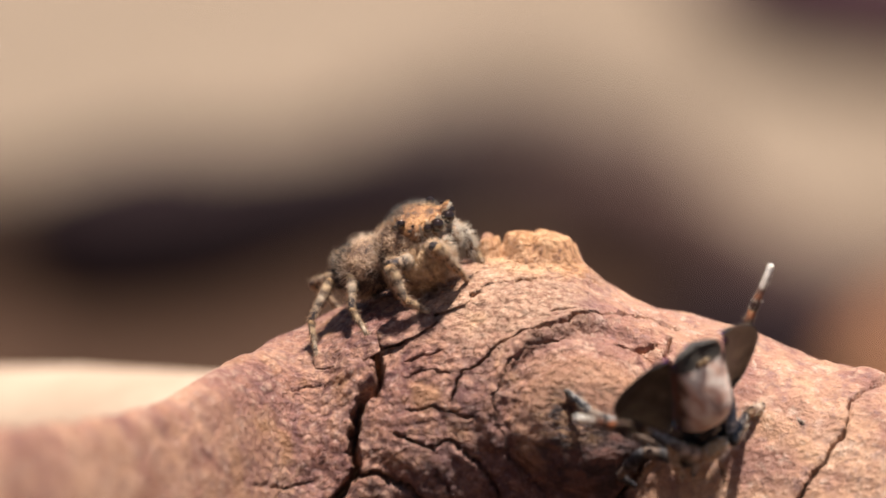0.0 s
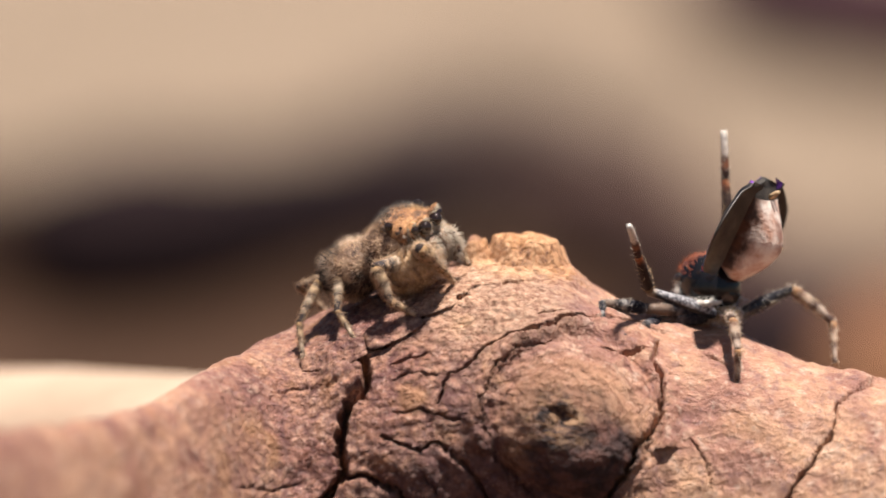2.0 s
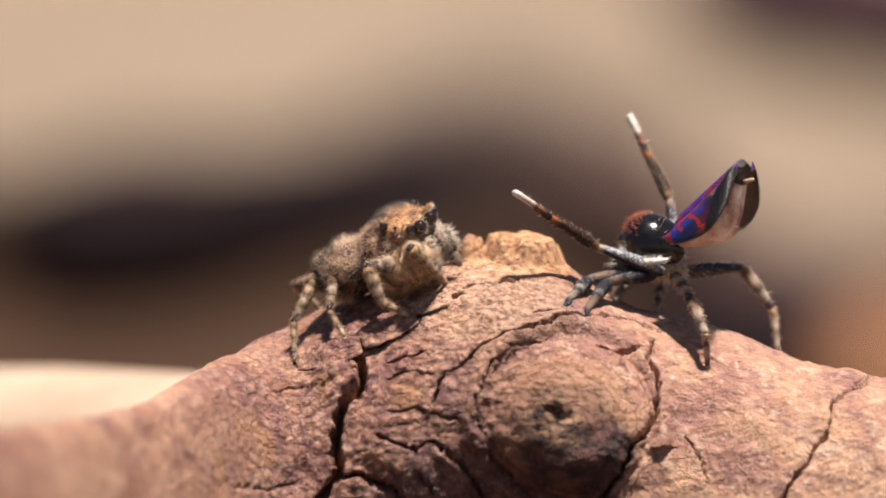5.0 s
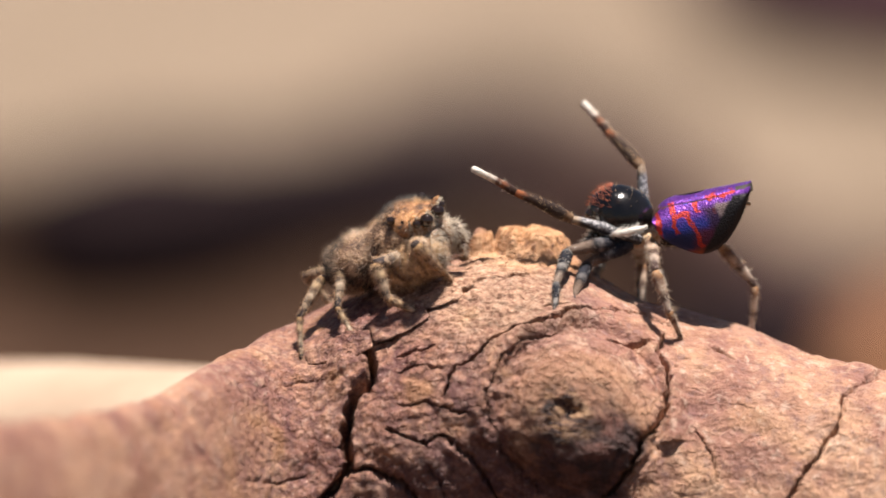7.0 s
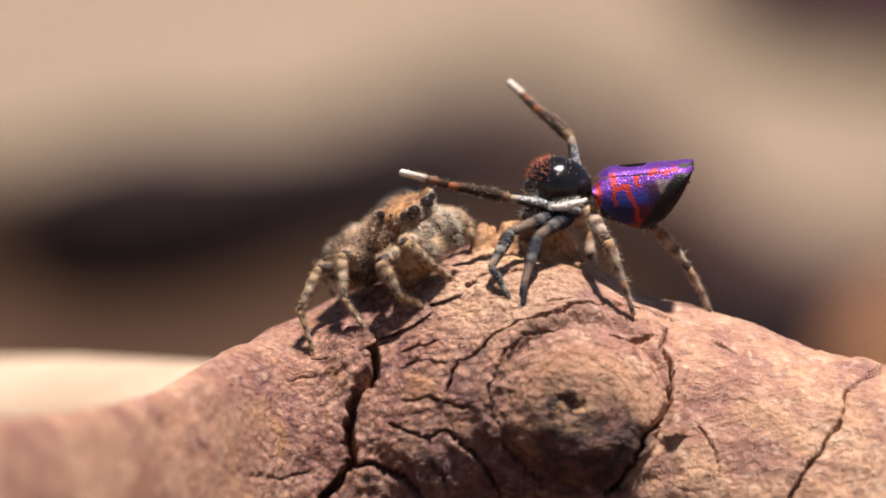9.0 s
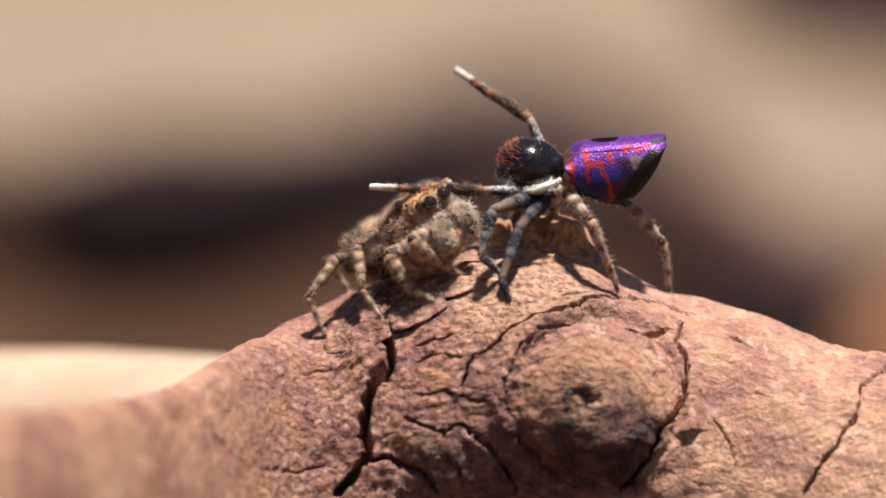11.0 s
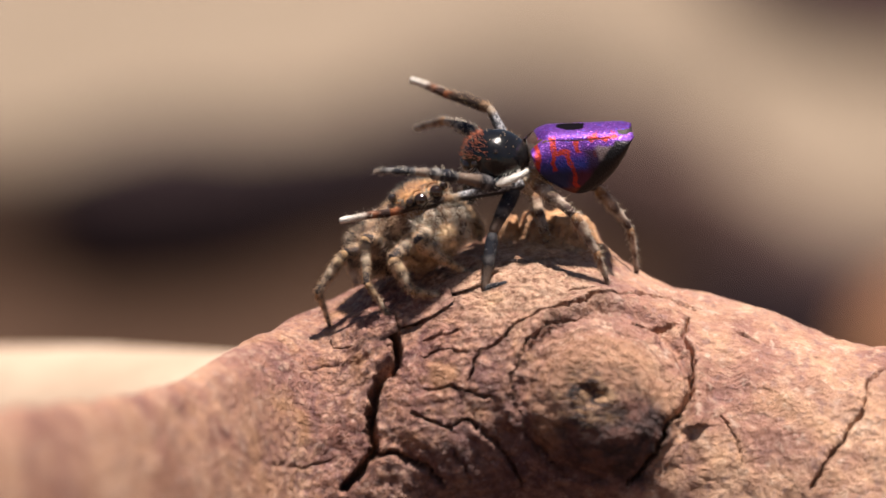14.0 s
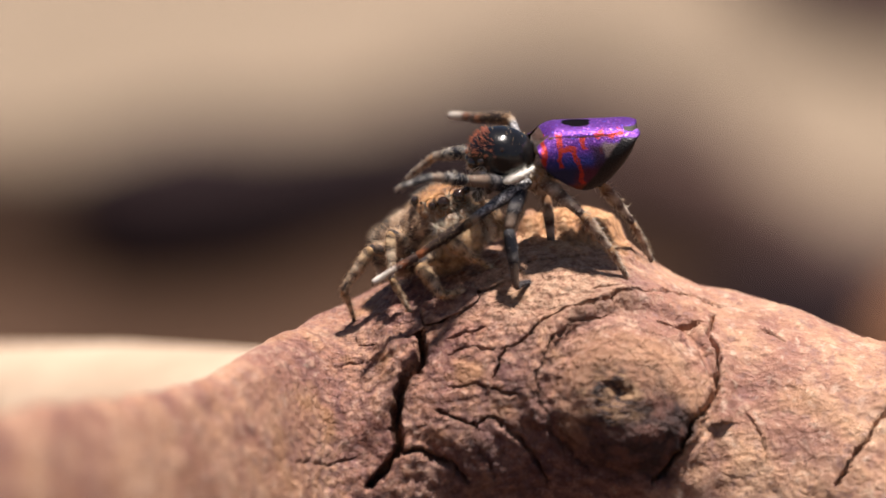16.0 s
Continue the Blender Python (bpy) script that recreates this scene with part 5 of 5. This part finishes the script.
# -- the female
F_PLACE = [(0, -1.07, -2.2, 0.73), (1.5, -1.07, -2.2, 0.74), (3.5, -1.01, -2.2, 0.71), (7, -1.11, -2.2, 0.71), (7.8, -1.13, -2.2, 0.71), (8, -1.29, -2.2, 0.71), (9, -1.36, -2.2, 0.74), (11.5, -1.24, -2.2, 0.85), (12.5, -1.61, -2.2, 0.83), (13.5, -1.44, -2.2, 0.92), (14.5, -1.6, -2.2, 0.76), (15.3, -1.57, -2.2, 0.69), (16, -1.6, -2.2, 0.7)]
F_AXIS = (0.76, -0.52, 0.38)
F_UP = (-0.36, -0.40, 0.84)
F_GAZE = [(0, 0.8, -0.57, -0.15), (3.5, 0.8, -0.57, -0.15), (7, 0.76, -0.62, -0.12), (7.8, 0.76, -0.63, -0.12), (8, 0.67, -0.73, -0.07), (9, 0.64, -0.76, -0.05), (11.5, 0.52, -0.84, -0.05), (12.5, 0.42, -0.88, -0.1), (14.5, 0.4, -0.9, -0.17), (16, 0.42, -0.88, -0.17)]
F_CROWN = [(0, -0.15, -0.41, 0.78), (3.5, -0.15, -0.41, 0.78), (9, -0.32, -0.32, 0.78), (11.5, -0.32, -0.32, 0.8), (12.5, -0.48, -0.32, 0.79), (13.5, -0.36, -0.3, 0.86), (14.5, -0.31, -0.3, 0.88), (16, -0.31, -0.3, 0.88)]


def female_pose(t):
    return axes(at_time(F_PLACE, t), F_AXIS, F_UP)


def female_head(t):
    turn = axes((0, 0, 0), F_AXIS, F_UP).inverted() @ axes((0, 0, 0), at_time(F_GAZE, t), at_time(F_CROWN, t))
    return turn


def female_spider():
    root = tagged(new("jumping_spider"), "fawn and grey hairy female jumping spider crouching on cracked bark", "spider")
    sp = Spider(root, female_pose)
    s = Soup(51)

    def box(p):
        k = 1.0 - 0.10 * max(0, -p.x)
        flat = math.copysign(abs(p.z) ** 0.8, p.z)
        nose = math.copysign(abs(p.x) ** 0.75, p.x)
        return Vector((nose, math.copysign(abs(p.y) ** 0.85, p.y) * k, flat * (1.0 + 0.12 * p.x)))
    s.blob((0.02, 0, -0.18), (0.78, 0.70, 0.43), 30, 20, shape=box)
    skin = [f for f in s.f if len(f) == 4]
    s.k = 1
    s.fur(2600, 0.12, 0.006, (-0.5, 0, 0.2), 0.6, skin, lambda p: p.z > -0.25)
    s.k = 4
    s.fur(260, 0.16, 0.006, (-0.3, 0, 0.5), 0.6, skin, lambda p: p.x < 0.0)
    s.k = 2
    s.fur(4200, 0.18, 0.007, (0.3, 0, -0.4), 0.5, skin, lambda p: p.x > 0.30 and p.z < (0.16 if p.x > 0.55 else 0.02) and abs(p.y) < 0.62)
    s.k = 3
    s.fur(3000, 0.22, 0.007, (-0.2, 0, 0.4), 0.6, skin, lambda p: p.z > 0.0 and p.x < 0.3 and noise.noise(p * 2.4) > 0.08)
    for side in (-1, 1):
        for place, r in (((0.66, 0.225 * side, 0.12), 0.17), ((0.56, 0.48 * side, 0.15), 0.11)):
            for i in range(180):
                a = math.tau * i / 180
                s.k = 2 if math.sin(a) < 0.65 else 1
                c, d = math.cos(a), math.sin(a)
                s.hair((place[0] + s.r.uniform(-0.05, 0.03), place[1] + c * r * 1.06, place[2] + d * r * 1.06), (0.5, c * 0.9, d * 0.9), s.r.uniform(0.08, 0.17), 0.009)
    head = part("carapace", s, [FEM_HEAD, ORANGE_HAIR, CREAM, BLACK_SOFT, FEM_GREY], root, "orange-fawn hairy carapace with dark tufts")
    sp.parts.append((head, female_head))
    for side in (-1, 1):
        eye_part(head, (0.79, 0.225 * side, 0.10), 0.175)
        eye_part(head, (0.69, 0.49 * side, 0.13), 0.11)
        eye_part(head, (0.34, 0.62 * side, 0.20), 0.04)
        eye_part(head, (-0.02, 0.63 * side, 0.20), 0.11)
        c = Soup(53 + side)
        c.tube([(0.72, 0.20 * side, -0.28), (0.86, 0.22 * side, -0.60), (0.82, 0.20 * side, -0.95)], [0.24, 0.25, 0.12], 12)
        c.k = 1
        c.fur(700, 0.18, 0.008, (0.3, 0, -0.5), 0.5)
        part("chelicera", c, [FEM_BODY, CREAM], head)
        p = Soup(56 + side)
        p.tube([(0.60, 0.46 * side, -0.42), (0.92, 0.54 * side, -0.52), (1.08, 0.46 * side, -0.82), (1.06, 0.34 * side, -1.10)], [0.12, 0.15, 0.15, 0.08], 10)
        p.k = 1
        p.fur(700, 0.24, 0.008, (0.3, 0, -0.4), 0.55)
        part("pedipalp", p, [FEM_BODY, CREAM], head, "pale hairy pedipalp")
    st = Soup(58)
    st.blob((0, 0, 0), (0.98, 0.66, 0.62), 26, 16)
    st.k = 1
    st.fur(2600, 0.17, 0.006, (0.2, 0, -0.3), 0.6)
    st.k = 2
    st.fur(1500, 0.20, 0.006, (0.2, 0, -0.3), 0.6, [f for f in st.f if len(f) == 4])
    chest = part("sternum", st, [FEM_CHEST, FEM_HAIR, FEM_GREY], root, "golden brown mottled underside")
    home = Vector(at_time(F_PLACE, 3.5))
    sp.parts.append((chest, lambda t: female_pose(t).inverted() @ axes(home.lerp(Vector(at_time(F_PLACE, t)), 0.6) + Vector((0.05, -0.12, -1.12)), F_AXIS, F_UP)))
    th = Soup(59)
    th.blob((0, 0, 0), (0.95, 0.74, 0.62), 26, 16)
    skin = [f for f in th.f if len(f) == 4]
    th.k = 1
    th.fur(2200, 0.15, 0.006, (-0.5, 0, 0.1), 0.6, skin, lambda p: noise.noise(p * 2.0) < 0.25)
    th.k = 2
    th.fur(1300, 0.24, 0.005, (-0.5, 0, 0.3), 0.8, skin, lambda p: noise.noise(p * 1.6 + Vector((3, 0, 0))) > 0.0)
    thorax = part("thorax", th, [FEM_BODY, FEM_HAIR, FEM_GREY], root, "brown hairy thorax")
    sp.parts.append((thorax, lambda t: female_pose(t).inverted() @ axes(home.lerp(Vector(at_time(F_PLACE, t)), 0.7) + Vector((-0.42, 0.28, -0.62)), F_AXIS, F_UP)))
    a = Soup(60)

    def egg(p):
        return Vector((p.x, p.y * (1 - 0.18 * p.x), p.z * (1 - 0.18 * p.x)))
    a.blob((0, 0, 0), (0.90, 0.74, 0.68), 34, 22, shape=egg)
    skin = [f for f in a.f if len(f) == 4]
    a.k = 1
    a.fur(2600, 0.14, 0.006, (-0.6, 0, 0.1), 0.6, skin, lambda p: noise.noise(p * 2.0) < 0.2)
    a.k = 2
    a.fur(3000, 0.26, 0.005, (-0.5, 0, 0.3), 0.8, skin, lambda p: noise.noise(p * 1.6 + Vector((3, 0, 0))) > -0.05)
    a.k = 3
    a.fur(5200, 0.17, 0.006, (-0.5, 0, 0.3), 0.6, skin, lambda p: noise.noise(p * 1.8) > 0.02)
    ab = part("abdomen", a, [FEM_BODY, FEM_HAIR, FEM_GREY, BLACK_SOFT], root, "grey-brown mottled hairy abdomen")
    sp.parts.append((ab, lambda t: female_pose(t).inverted() @ axes(home.lerp(Vector(at_time(F_PLACE, t)), 0.2) + Vector((-1.28, 0.60, -1.14)), F_AXIS, F_UP)))
    lens = ((1.05, 0.95, 0.80), (1.20, 0.95, 0.80), (1.20, 1.25, 1.05), (1.35, 1.25, 1.10))
    fm = (FEM_LEG, FEM_LEG, FEM_LEG, FEM_HAIR, FEM_GREY)
    stout, rad, woolly = (0.25, 0.16, 0.11, 0.055), (0.18, 0.13, 0.09, 0.05), (0.18, 0.17, 0.12, 0.06)
    fur = (480, 360, 200, 0.12)
    hips = ((0.20, 0.62, -0.75), (-0.10, 0.66, -0.85), (-1.10, 0.50, -0.90), (-1.50, 0.50, -0.85))
    for k, (feet_r, feet_l) in enumerate(zip((FEM_1R, FEM_2R, FEM_3R, FEM_4R), (FEM_1L, FEM_2L, FEM_3L, FEM_4L))):
        x, y, z = hips[k]
        sp.leg((x, -y, z), lens[k], stout if k < 2 else rad, fm, fur, feet_r, -1, 70 + k)
        sp.leg((x, y, z), [0.68 * n for n in lens[k]] if k < 2 else lens[k], woolly if k < 2 else rad, fm, fur, feet_l, 1, 80 + k)
    return sp


FEMALE = female_spider()


def motions():
    MALE.key()
    FEMALE.key()


motions()
